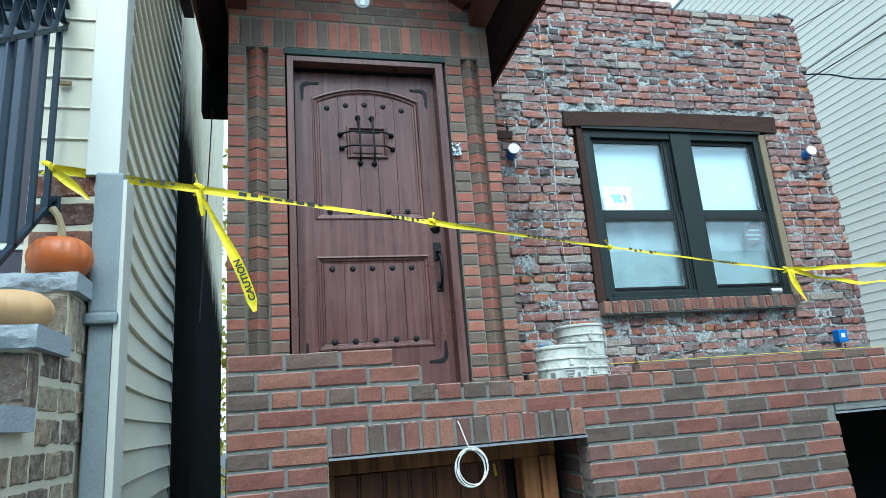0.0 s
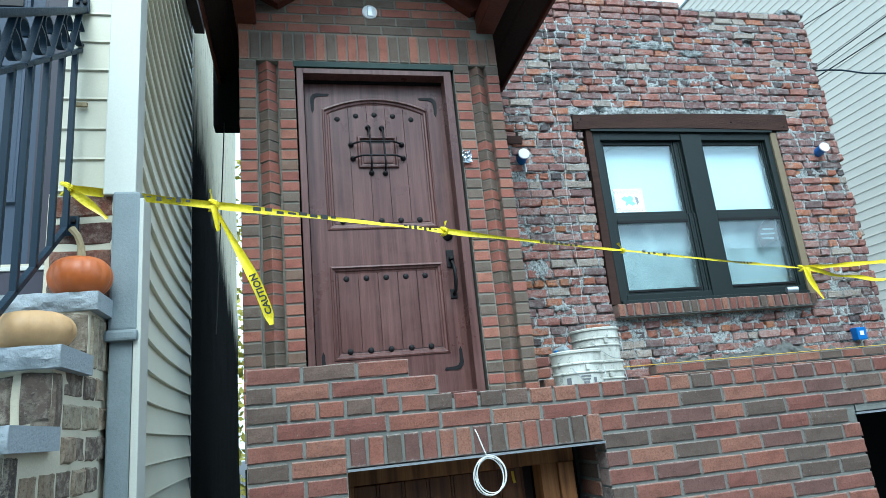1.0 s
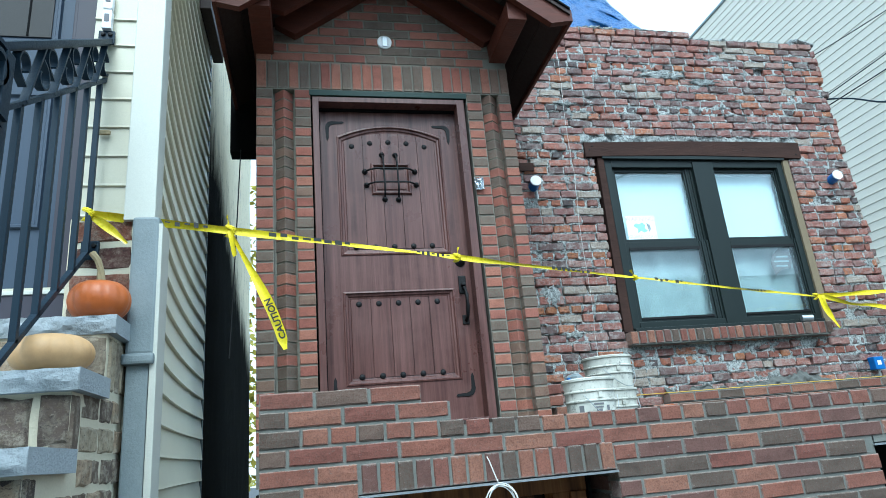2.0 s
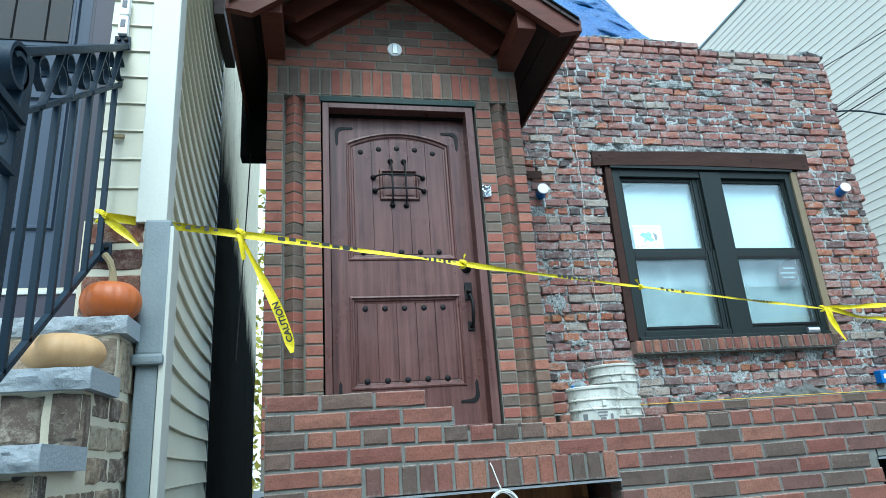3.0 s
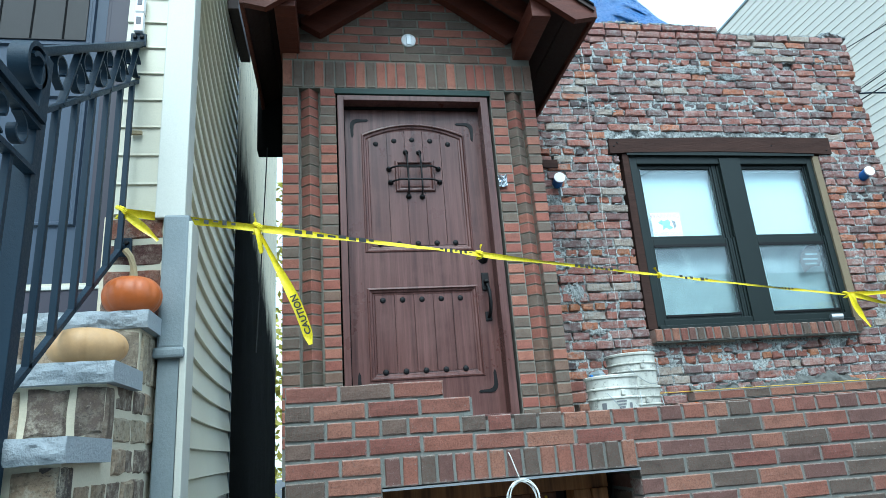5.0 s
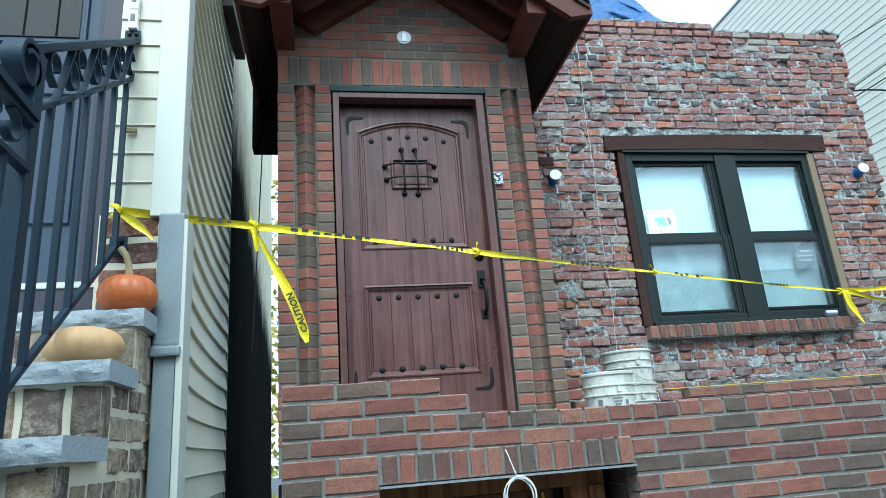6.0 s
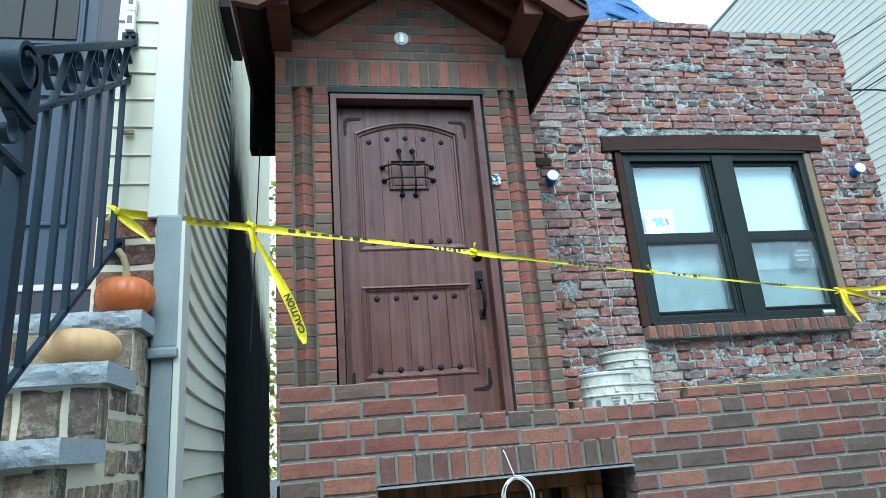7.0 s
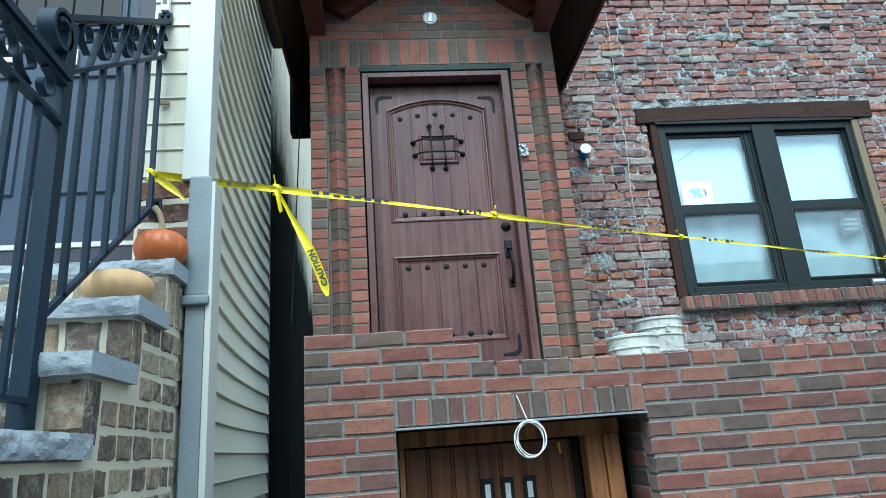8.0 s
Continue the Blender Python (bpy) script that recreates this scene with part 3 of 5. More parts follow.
_wedge = [_bm.verts.new(p) for z in (0.0, 6.2) for p in ((-0.60, -0.10, z), (-0.38, -0.10, z), (_x1, SIDE_END, z), (-0.60, SIDE_END, z))]
for f in ((0, 1, 2, 3), (7, 6, 5, 4), (0, 4, 5, 1), (1, 5, 6, 2), (2, 6, 7, 3), (3, 7, 4, 0)):
    _bm.faces.new([_wedge[q] for q in f])
part("wall", _bm, M_cream, nb)
for k in range(20):
    z = 2.637 + k * LAP
    lap_board(nb, "x", -0.60, -0.447, -0.149, z, LAP, M_cream, d=0.012)
for k in range(50):
    z = 0.15 + k * LAP
    lap_board(nb, "y", -0.075, SIDE_END, -0.361, z, LAP, M_beige, bend=side_bend)
part("corner_post", box(-0.448, -0.342, -0.172, -0.148, 2.62, 6.2, 0.004), M_white, nb, "white vinyl corner post")
part("corner_post", box(-0.361, -0.342, -0.148, -0.072, 2.62, 6.2, 0.003), M_white, nb, "white vinyl corner post")
part("corner_trim", box(-0.334, -0.311, -0.186, -0.072, 0.0, 2.60, 0.003), M_white, nb, "white vinyl edge strip")
part("end_trim", box(-0.515, -0.462, SIDE_END, SIDE_END + 0.03, 0.0, 6.2, 0.003), M_flash, nb, "grey metal end strip")
part("eave_gutter", box(-0.445, -0.375, 1.15, 1.76, 4.56, 4.68, 0.006), M_darkwood, nb, "dark brown gutter end")
_bm = bmesh.new()
add_box(_bm, -0.412, -0.322, -0.190, -0.10, 2.135, 2.625, 0.010)
add_box(_bm, -0.420, -0.318, -0.206, -0.10, 2.100, 2.137, 0.010)
add_box(_bm, -0.408, -0.336, -0.180, -0.10, 0.0, 2.102, 0.006)
part("flashing", _bm, M_flash, nb, "grey sealed flashing beside the stoop")

parged = thing("wall_parged", (-0.5, 3.2, 0), "pale cement wall, near-black below a slanting edge, along the narrow alley", "wall", kind="structure")


def parge_face():
    vs, fs = [], []
    ny, nz = 40, 70
    for i in range(ny + 1):
        for j in range(nz + 1):
            y, z = SIDE_END + 0.03 + 3.2 * i / ny, 6.0 * j / nz
            vs.append((-0.470 + noise.noise(Vector((1.7, y * 5, z * 2.2))) * 0.012, y, z))
    for i in range(ny):
        for j in range(nz):
            a = i * (nz + 1) + j
            fs.append((a, a + nz + 1, a + nz + 2, a + 1))
    return vs, fs


part("wall_face", parge_face(), M_alley_wall, parged, smooth=True)
part("wall_core", box(-4.0, -0.495, SIDE_END + 0.03, 5.0, 0, 5.98), M_alley_wall, parged)

# stoop of the neighbouring house
stoop = thing("stoop", (-1.0, -0.6, 0), "tumbled brown brick stoop with bluestone treads", "stoop")
SX = -0.425
TREADS = [(2.237, -0.352, -0.155), (2.034, -0.642, -0.40), (1.827, -0.915, -0.64)]


def stone(x0, x1, y0, y1, z0, z1, seed):
    """A tread with a split-faced front and a sawn end."""
    n, rows, vs = 180, 9, []
    for i in range(n + 1):
        x = x0 + (x1 - x0) * i / n
        for k in range(rows):
            f = k / (rows - 1)
            zz = z1 + (z0 - z1) * f
            belly = -0.006 * math.sin(math.pi * f)
            e = 0.25 if i > n - 2 else 1.0
            d = 0.010 * noise.noise(Vector((x * 9, seed, zz * 26))) + 0.007 * noise.noise(Vector((x * 30, seed + 3.3, zz * 60))) + 0.004 * noise.noise(Vector((x * 70, seed, zz * 120)))
            vs.append((x, y0 + 0.004 + belly + e * d, zz + (0.003 * noise.noise(Vector((x * 20, seed, k))) if k in (0, rows - 1) else 0)))
        vs.append((x, y1, z0))
        vs.append((x, y1, z1))
    m = rows + 2
    fs = []
    for i in range(n):
        for k in range(m):
            q = (k + 1) % m
            fs.append((i * m + k, i * m + q, i * m + m + q, i * m + m + k))
    fs.append(tuple(range(m - 1, -1, -1)))
    fs.append(tuple(n * m + k for k in range(m)))
    return vs, fs


def soften(ob):
    """Smooth shading with the sharp arrises kept."""
    ob.data.polygons.foreach_set("use_smooth", [True] * len(ob.data.polygons))
    ob.data.set_sharp_from_angle(angle=radians(26))
    return ob


for i, (z, y0, y1) in enumerate(TREADS):
    soften(part("tread", stone(-1.9, -0.398, y0, -0.12 if i == 0 else y1 + 0.03, z - 0.058, z, 11 + i), M_stone, stoop, "bluestone tread with split face"))
soften(part("landing_slab", stone(-1.9, -0.398, -1.0, -0.87, 1.563, 1.622, 21), M_stone, stoop))


def side_stone(x, y0, y1, z0, z1, seed):
    vs, fs = stone(y0, y1, 0, 0.5, z0, z1, seed)
    return [(x - b, a, c) for a, b, c in vs], fs


soften(part("landing_slab", side_stone(-0.398, -2.0, -0.885, 1.565, 1.624, 22), M_stone, stoop, "bluestone landing with split edge"))
part("landing_slab", box(-1.9, -0.43, -2.0, -0.9, 1.56, 1.618), M_stone_sawn, stoop)
for x1, y0, y1, z0, z1 in ((SX, -1.95, -0.13, 0.0, 1.56), (SX, -0.86, -0.13, 1.56, 1.77), (SX, -0.605, -0.13, 1.77, 1.978), (SX, -0.335, -0.13, 1.978, 2.179), (-0.62, -0.10, 0.19, 2.179, 2.384)):
    part("mortar_bed", box(-1.9, x1, y0, y1, z0, z1), M_mortar_cream, stoop, "cream mortar joints")
part("pier_bed", box(-0.628, -0.405, -0.145, -0.06, 2.237, 2.636, 0.004), M_mortar_cream, stoop)

# entrance of the neighbouring house
part("riser_board", box(-1.9, -0.63, -0.118, -0.101, 2.237, 2.370), M_slate_trim, stoop, "plum grey riser board under the door")
nd = thing("neighbour_door", (-1.2, 0.15, 2.385), "slate blue panelled front door with plum grey casing", "door")
part("door_slab", box(-1.66, -0.76, 0.105, 0.15, 2.386, 4.46, 0.003), M_slate_door, nd)


def moulding(x0, x1, z0, z1, y, mat, parent, label=""):
    """A raised picture-frame moulding round a panel."""
    loops = []
    for o, dy in ((0.0, 0.0), (0.006, -0.012), (0.016, -0.012), (0.024, 0.003), (0.034, 0.006)):
        loops.append([(x0 + o, y + dy, z0 + o), (x1 - o, y + dy, z0 + o), (x1 - o, y + dy, z1 - o), (x0 + o, y + dy, z1 - o)])
    vs = [p for l in loops for p in l]
    fs = [(i * 4 + k, i * 4 + (k + 1) % 4, i * 4 + 4 + (k + 1) % 4, i * 4 + 4 + k) for i in range(len(loops) - 1) for k in range(4)]
    return part("panel_moulding", (vs, fs), mat, parent, label)


for x0, x1 in ((-1.60, -1.24), (-1.18, -0.82)):
    moulding(x0, x1, 2.69, 3.29, 0.104, M_slate_door, nd)
moulding(-1.60, -0.82, 3.52, 4.36, 0.104, M_slate_door, nd)
for x0, x1, z0, z1 in ((-1.355, -1.300, 3.355, 3.445), (-1.050, -1.030, 3.335, 3.415)):
    part("number_bar", box(x0, x1, 0.090, 0.1035, z0, z1, 0.002), M_silver, nd, "pale metal bar")
# upper panel and rail get a darker colour for the alcove's shade
upper = part("upper_panel", box(-1.565, -0.855, 0.0985, 0.1045, 3.555, 4.325, 0.002), M_taupe_shade, nd, "upper door panel darkened to taupe for the alcove shade")
for k in range(5):
    part("panel_groove", box(-1.47 + k * 0.13, -1.462 + k * 0.13, 0.0962, 0.0985, 3.56, 4.32), M_black, upper)
part("upper_rail", box(-1.66, -0.76, 0.100, 0.1055, 4.362, 4.46), M_taupe_shade, nd)
part("casing", box(-0.76, -0.69, 0.06, 0.15, 2.386, 4.55, 0.004), M_slate_trim, nd, "plum grey casing")
part("casing", box(-0.69, -0.605, -0.10, 0.15, 2.386, 4.60, 0.004), M_slate_trim, nd, "plum grey casing")
part("threshold", box(-1.90, -0.63, -0.124, -0.101, 2.371, 2.386, 0.002), M_white, nd, "white threshold strip")

# ---- tall house on the far right ----
far = thing("far_house", (8, 3, 0), "tall house wall with pale horizontal vinyl siding", "house")
FX = 6.55
part("wall", box(FX, 12, -0.3, 6.8, 0, 7.92), M_far_siding, far)
for k in range(77):
    lap_board(far, "y", -0.3, 6.8, FX - 0.001, 0.02 + k * 0.1022, 0.1022, M_far_siding, -1, d=0.012)
part("roof_edge", box(FX - 0.02, 12, -0.32, 6.82, 7.92, 7.96, 0.004), M_flash, far)

# ---- entrance door ----
door = thing("entrance_door", (0.735, 1.31, 1.89), "dark brown arched-panel wooden door with black iron studs and grille", "door")
DX0, DX1, DZ0, DZ1, DY = 0.277, 1.20, 1.90, 3.945, 1.31
CAS = thing("door_frame", (0.735, 1.21, 1.89), "dark brown wooden door frame with worn edges", "door frame", kind="structure")
part("jamb", box(0.243, 0.283, 1.205, 1.38, 1.89, 3.972, 0.003), M_door, CAS)
part("jamb", box(1.192, 1.242, 1.205, 1.38, 1.89, 3.972, 0.003), M_door, CAS)
part("head", box(0.283, 1.192, 1.205, 1.38, 3.937, 3.972, 0.002), M_door, CAS)
part("stop", box(1.178, 1.192, 1.345, 1.38, 1.90, 3.945), M_door, CAS)
part("sill", box(0.277, 1.20, 1.205, 1.38, 1.892, 1.905, 0.003), M_door, CAS)

# added black strips: the dark under the head and beside the left jamb
part("shade_strip", box(0.283, 1.192, 1.290, 1.3085, 3.920, 3.937, 0.002), M_black, CAS, "black strip for the shade at the door's edge")
part("shade_strip", box(0.283, 0.290, 1.290, 1.3085, 1.906, 3.915, 0.002), M_black, CAS, "black strip for the shade at the door's edge")


def arch(x0, x1, z0, zs, za, n=16):
    """A panel outline with a shallow arched head, from the lower left."""
    pts = [(x0, z0), (x1, z0)]
    for i in range(n + 1):
        t = i / n
        pts.append((x1 + (x0 - x1) * t, zs + (za - zs) * (1 - (2 * t - 1) ** 2)))
    return pts


def inset(o, x0, x1, z0, zs, za):
    return arch(x0 + o, x1 - o, z0 + o, zs - o, za - o)


PX0, PX1 = 0.393, 1.084
U = (PX0, PX1, 2.925, 3.745, 3.822)
L = (PX0, PX1, 2.135, 2.700, 2.700)
part("stile", box(DX0, PX0, DY, DY + 0.044, DZ0, DZ1), M_door, door)
part("stile", box(PX1, DX1, DY, DY + 0.044, DZ0, DZ1), M_door, door)
part("rail", box(PX0, PX1, DY, DY + 0.044, 2.700, 2.925), M_door, door)
part("rail", box(PX0, PX1, DY, DY + 0.044, DZ0, 2.135), M_door, door)
_o = arch(*U)[2:]
part("arched_rail", prism([(PX0, DZ1), (PX1, DZ1)] + _o, DY, DY + 0.044), M_door, door)
part("door_core", box(DX0 + 0.01, DX1 - 0.01, DY + 0.024, DY + 0.04, DZ0 + 0.01, DZ1 - 0.01), M_door, door)
for spec in (U, L):
    loops = []
    for o, dy in ((0.0, 0.0), (0.004, -0.006), (0.012, -0.008), (0.018, 0.004), (0.028, 0.006), (0.034, 0.014), (0.044, 0.016), (0.05, 0.022)):
        loops.append([(x, DY + dy, z) for x, z in inset(o, *spec)])
    n = len(loops[0])
    vs = [p for l in loops for p in l]
    fs = [(i * n + k, i * n + (k + 1) % n, (i + 1) * n + (k + 1) % n, (i + 1) * n + k) for i in range(len(loops) - 1) for k in range(n)]
    part("panel_moulding", (vs, fs), M_door, door)
    x0, x1 = spec[0] + 0.046, spec[1] - 0.046
    w = (x1 - x0) / 5
    for k in range(5):
        a, b = x0 + k * w + 0.002, x0 + (k + 1) * w - 0.002

        def top(x):
            t = (x - spec[0]) / (spec[1] - spec[0])
            return spec[3] - 0.046 + (spec[4] - spec[3]) * (1 - (2 * t - 1) ** 2)

        part("plank", prism([(a, spec[2] + 0.046), (b, spec[2] + 0.046), (b, top(b)), ((a + b) / 2, top((a + b) / 2)), (a, top(a))], DY + 0.012, DY + 0.026), M_door, door)


def stud(x, z, y, r=0.018):
    v, f = lathe([(0.0005, 0.009), (r * 0.5, 0.008), (r * 0.85, 0.005), (r, 0.0)], (0, 0, 0), 14)
    return part("stud", ([(x + a, y - c, z + b) for a, b, c in v], f), M_wrought, door, smooth=True)


for k in range(5):
    x = 0.488 + k * 0.1205
    bow = 0.035 * (1 - ((k - 2) / 2) ** 2)
    for z in (3.678 + bow * 0.9, 2.985, 2.622, 2.187):
        stud(x, z, DY + 0.012)


def strap(x, z, sx, sz):
    """A hammered iron corner strap."""
    pts = [(0.045, 0.0), (0.090, 0.003), (0.112, 0.001), (0.122, 0.008), (0.112, 0.018), (0.090, 0.019), (0.056, 0.021), (0.036, 0.029), (0.026, 0.046), (0.023, 0.085), (0.023, 0.118), (0.013, 0.140), (0.005, 0.118), (0.003, 0.090), (0.0, 0.045), (0.006, 0.023), (0.021, 0.006)]
    return part("corner_strap", prism([(x + sx * a, z + sz * b) for a, b in pts], DY - 0.005, DY + 0.001), M_wrought, door, "black hammered iron corner strap")


strap(0.322, 3.852, 1, -1)
strap(1.150, 3.832, -1, -1)
strap(1.156, 2.034, -1, 1)
strap(0.318, 2.055, 1, 1)
# small viewing hatch and its iron grille
moulding(0.605, 0.865, 3.335, 3.555, DY + 0.008, M_door, door)
part("hatch", box(0.64, 0.83, DY + 0.006, DY + 0.02, 3.37, 3.52, 0.004), M_door, door, "wooden viewing hatch")
part("hatch_slot", box(0.665, 0.82, DY + 0.003, DY + 0.008, 3.508, 3.524), M_wrought, door)


def grille_bar(x0, z0, x1, z1):
    dx, dz = x1 - x0, z1 - z0
    pts = []
    for i in range(13):
        t = i / 12
        b = min(1, 4.5 * min(t, 1 - t))
        pts.append((x0 + dx * t, DY + 0.004 - 0.05 * math.sin(b * math.pi / 2), z0 + dz * t))
    bar = part("grille_bar", tube(pts, 0.0062, 8), M_wrought, door, smooth=True)
    for x, z in ((x0, z0), (x1, z1)):
        v, f = lathe([(0.0005, 0.024), (0.011, 0.021), (0.0155, 0.011), (0.013, 0.003), (0.019, 0.0)], (0, 0, 0), 12)
        ob = part("rosette", ([(x + a, DY + 0.011 - c, z + b) for a, b, c in v], f), M_wrought, smooth=True)
        ob.parent = bar


grille_bar(0.682, 3.616, 0.686, 3.303)
grille_bar(0.770, 3.614, 0.774, 3.300)
grille_bar(0.566, 3.496, 0.892, 3.496)
grille_bar(0.574, 3.402, 0.896, 3.402)
v, f = lathe([(0.0005, 0.03), (0.013, 0.029), (0.016, 0.016), (0.029, 0.012), (0.033, 0.0)], (0, 0, 0), 20)
part("deadbolt", ([(1.135 + a, DY - c, 2.868 + b) for a, b, c in v], f), M_wrought, door, "black deadbolt", smooth=True)
part("handle_plate", box(1.112, 1.160, DY - 0.010, DY, 2.66, 2.775, 0.006), M_wrought, door)
part("thumb_latch", box(1.122, 1.150, DY - 0.045, DY - 0.008, 2.706, 2.722, 0.004), M_wrought, door)
part("pull_handle", tube([(1.138, DY - 0.006, 2.70), (1.140, DY - 0.04, 2.69), (1.143, DY - 0.062, 2.64), (1.143, DY - 0.064, 2.57), (1.141, DY - 0.05, 2.51), (1.138, DY - 0.006, 2.49)], [0.010, 0.010, 0.012, 0.012, 0.010, 0.010], 10), M_wrought, door, smooth=True)
part("handle_plate", box(1.116, 1.158, DY - 0.008, DY, 2.465, 2.525, 0.005), M_wrought, door)

# ---- window ----
win = thing("window_1", (3.43, 2.0, 2.48), "double dark bronze sash window with white blinds", "window", kind="structure")
WY = 1.965
part("frame", box(2.60, 2.66, WY, 2.06, 2.485, 3.915, 0.004), M_frame, win)
part("frame", box(4.225, 4.282, WY, 2.06, 2.485, 3.915, 0.004), M_frame, win)
part("frame", box(2.66, 4.225, WY, 2.06, 3.838, 3.915, 0.004), M_frame, win)
part("frame", box(2.66, 4.225, WY - 0.004, 2.06, 2.485, 2.540, 0.004), M_frame, win)
part("mullion", box(3.398, 3.588, WY - 0.012, 2.06, 2.488, 3.886, 0.004), M_frame, win)
part("drip_cap", prism([(2.575, 3.905), (4.29, 3.898), (4.29, 3.915), (3.9, 3.925), (3.4, 3.932), (2.575, 3.925)], 1.935, 1.99), M_frame, win, "bent dark metal drip cap")
part("outer_sill", box(2.60, 4.27, 1.93, WY - 0.002, 2.462, 2.492, 0.004), M_frame, win)
for x0, x1 in ((2.66, 3.398), (3.588, 4.225)):
    gx0, gx1 = x0 + (0.036 if x0 < 3 else 0.022), x1 - (0.080 if x0 < 3 else 0.030)
    for z0, z1, y, nm in ((3.185, 3.838, 2.000, "upper"), (2.540, 3.190, 1.982, "lower")):
        top_h = 0.030 if nm == "upper" else 0.052
        sash = part("sash", box(x0, gx0, y, y + 0.035, z0, z1, 0.003), M_frame, win)
        part("sash_rail", box(gx0, gx1, y, y + 0.035, z1 - top_h, z1, 0.003), M_frame, sash)
        part("sash_rail", box(gx0, gx1, y, y + 0.035, z0, z0 + 0.035, 0.003), M_frame, sash)
        k = 4 if x0 < 3 else 2
        wj = (x1 - gx1) / k
        for q in range(k):
            part("sash_stile", box(gx1 + q * wj + 0.002, gx1 + (q + 1) * wj, y - 0.004 * (q % 2) - 0.003 * q, y + 0.035, z0, z1, 0.002), M_frame, sash)
        pane = part("pane", box(gx0, gx1, y + 0.012, y + 0.016, z0 + 0.035, z1 - top_h), M_glass, sash, "clear window glass")
        pane.visible_shadow = False
        inner = part("pane", box(gx0, gx1, y + 0.026, y + 0.030, z0 + 0.035, z1 - top_h), M_glass, sash, "clear window glass")
        inner.visible_shadow = False
    part("insect_screen", box(gx0, gx1, 1.9755, 1.9765, 2.576, 3.120), M_screen, win, "fine dark insect screen")
    part("screen_frame", box(gx0 - 0.004, gx1 + 0.004, 1.974, 1.980, 3.118, 3.142, 0.001), M_wrought, win)
    part("screen_frame", box(gx0 - 0.004, gx1 + 0.004, 1.974, 1.980, 2.560, 2.578, 0.001), M_wrought, win)
    blind = thing("window_blind", ((x0 + x1) / 2, 2.075, 2.5), "white blind tinted with reflected sky behind the window glass", "blind", "window blinds")
    part("headrail", box(x0, x1, 2.064, 2.10, 3.80, 3.84, 0.003), M_blind_sky, blind)
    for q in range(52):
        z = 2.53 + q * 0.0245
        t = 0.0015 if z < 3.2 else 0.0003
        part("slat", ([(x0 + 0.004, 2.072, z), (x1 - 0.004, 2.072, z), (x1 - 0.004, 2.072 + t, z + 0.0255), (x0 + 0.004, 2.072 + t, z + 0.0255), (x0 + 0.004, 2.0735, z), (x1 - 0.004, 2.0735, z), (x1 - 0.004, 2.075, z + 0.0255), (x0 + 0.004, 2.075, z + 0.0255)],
                      [(0, 1, 2, 3), (7, 6, 5, 4), (0, 4, 5, 1), (1, 5, 6, 2), (2, 6, 7, 3), (3, 7, 4, 0)]), M_blind_sky, blind)
lintel = thing("window_lintel", (3.45, 1.95, 3.92), "weathered dark timber lintel over the window", "lintel", kind="structure")
_out = [(2.43, 4.045), (2.43, 3.915), (2.60, 3.925), (3.4, 3.935), (4.1, 3.925), (4.465, 3.915), (4.470, 4.066), (4.0, 4.070), (3.2, 4.064), (2.8, 4.052)]
part("timber", prism(_out, 1.930, 2.06), M_oldwood, lintel)
for x, z in ((2.47, 3.98), (2.50, 4.01), (3.9, 3.99), (4.42, 3.95)):
    v, f = lathe([(0.0005, 0.006), (0.006, 0.005), (0.008, 0.0)], (0, 0, 0), 8)
    part("nail", ([(x + a, 1.93 - c, z + b) for a, b, c in v], f), M_wrought, lintel)
part("old_jamb", prism([(2.515, 2.47), (2.588, 2.47), (2.588, 3.915), (2.535, 3.915)], 1.948, 2.05), M_oldwood, lintel, "dark weathered timber jamb")
part("old_jamb", prism([(4.277, 2.47), (4.345, 2.47), (4.335, 3.90), (4.277, 3.90)], 1.948, 2.05), M_greywood, lintel, "pale bare timber jamb")


def text_mesh(word, size):
    """The letters of a word as (x, y) points and faces, centred."""
    cu = bpy.data.curves.new("letters", "FONT")
    cu.body, cu.size, cu.align_x, cu.align_y = word, size, "CENTER", "CENTER"
    cu.offset = 0.035 * size
    ob = new("letters", cu)
    me = bpy.data.meshes.new_from_object(ob.evaluated_get(bpy.context.evaluated_depsgraph_get()))
    vs, fs = [tuple(v.co[:2]) for v in me.vertices], [tuple(p.vertices) for p in me.polygons]
    bpy.data.objects.remove(ob)
    bpy.data.curves.remove(cu)
    bpy.data.meshes.remove(me)
    return vs, fs


sign = thing("warning_sign", (2.82, 1.99, 3.2), "faded white paper warning sign behind the window glass", "sign")
part("sheet", box(2.735, 2.990, 2.0325, 2.0340, 3.228, 3.432), M_paper, sign)
v, f = text_mesh("WARNING!", 0.056)
part("letters", ([(2.862 + a * 0.95, 2.0318, 3.402 + b) for a, b in v], f), M_redink, sign, "faded red capital letters")
part("blue_shape", prism([(2.79, 3.345), (2.82, 3.368), (2.845, 3.358), (2.875, 3.374), (2.90, 3.35), (2.888, 3.325), (2.915, 3.300), (2.88, 3.284), (2.855, 3.302), (2.82, 3.280), (2.83, 3.318)], 2.0310, 2.0323), M_blueink, sign, "blue printed shape")
part("grey_shape", prism([(2.91, 3.368), (2.94, 3.352), (2.945, 3.315), (2.925, 3.288), (2.918, 3.330)], 2.0310, 2.0323), M_greyink, sign)
v, f = text_mesh("GUARD DOGS", 0.040)
part("letters", ([(2.862 + a * 0.95, 2.0318, 3.250 + b) for a, b in v], f), M_redink, sign, "faded red capital letters")

decal = thing("dark_window_decal", (4.03, 1.99, 2.85), "dark curved decal behind the window glass", "decal")
part("film", prism([(3.965, 2.985), (4.0, 3.06), (4.07, 3.115), (4.165, 3.135), (4.17, 2.99), (4.14, 2.935), (4.10, 2.94), (4.05, 2.925), (3.985, 2.885)], 2.0145, 2.0155), M_greyink, decal)
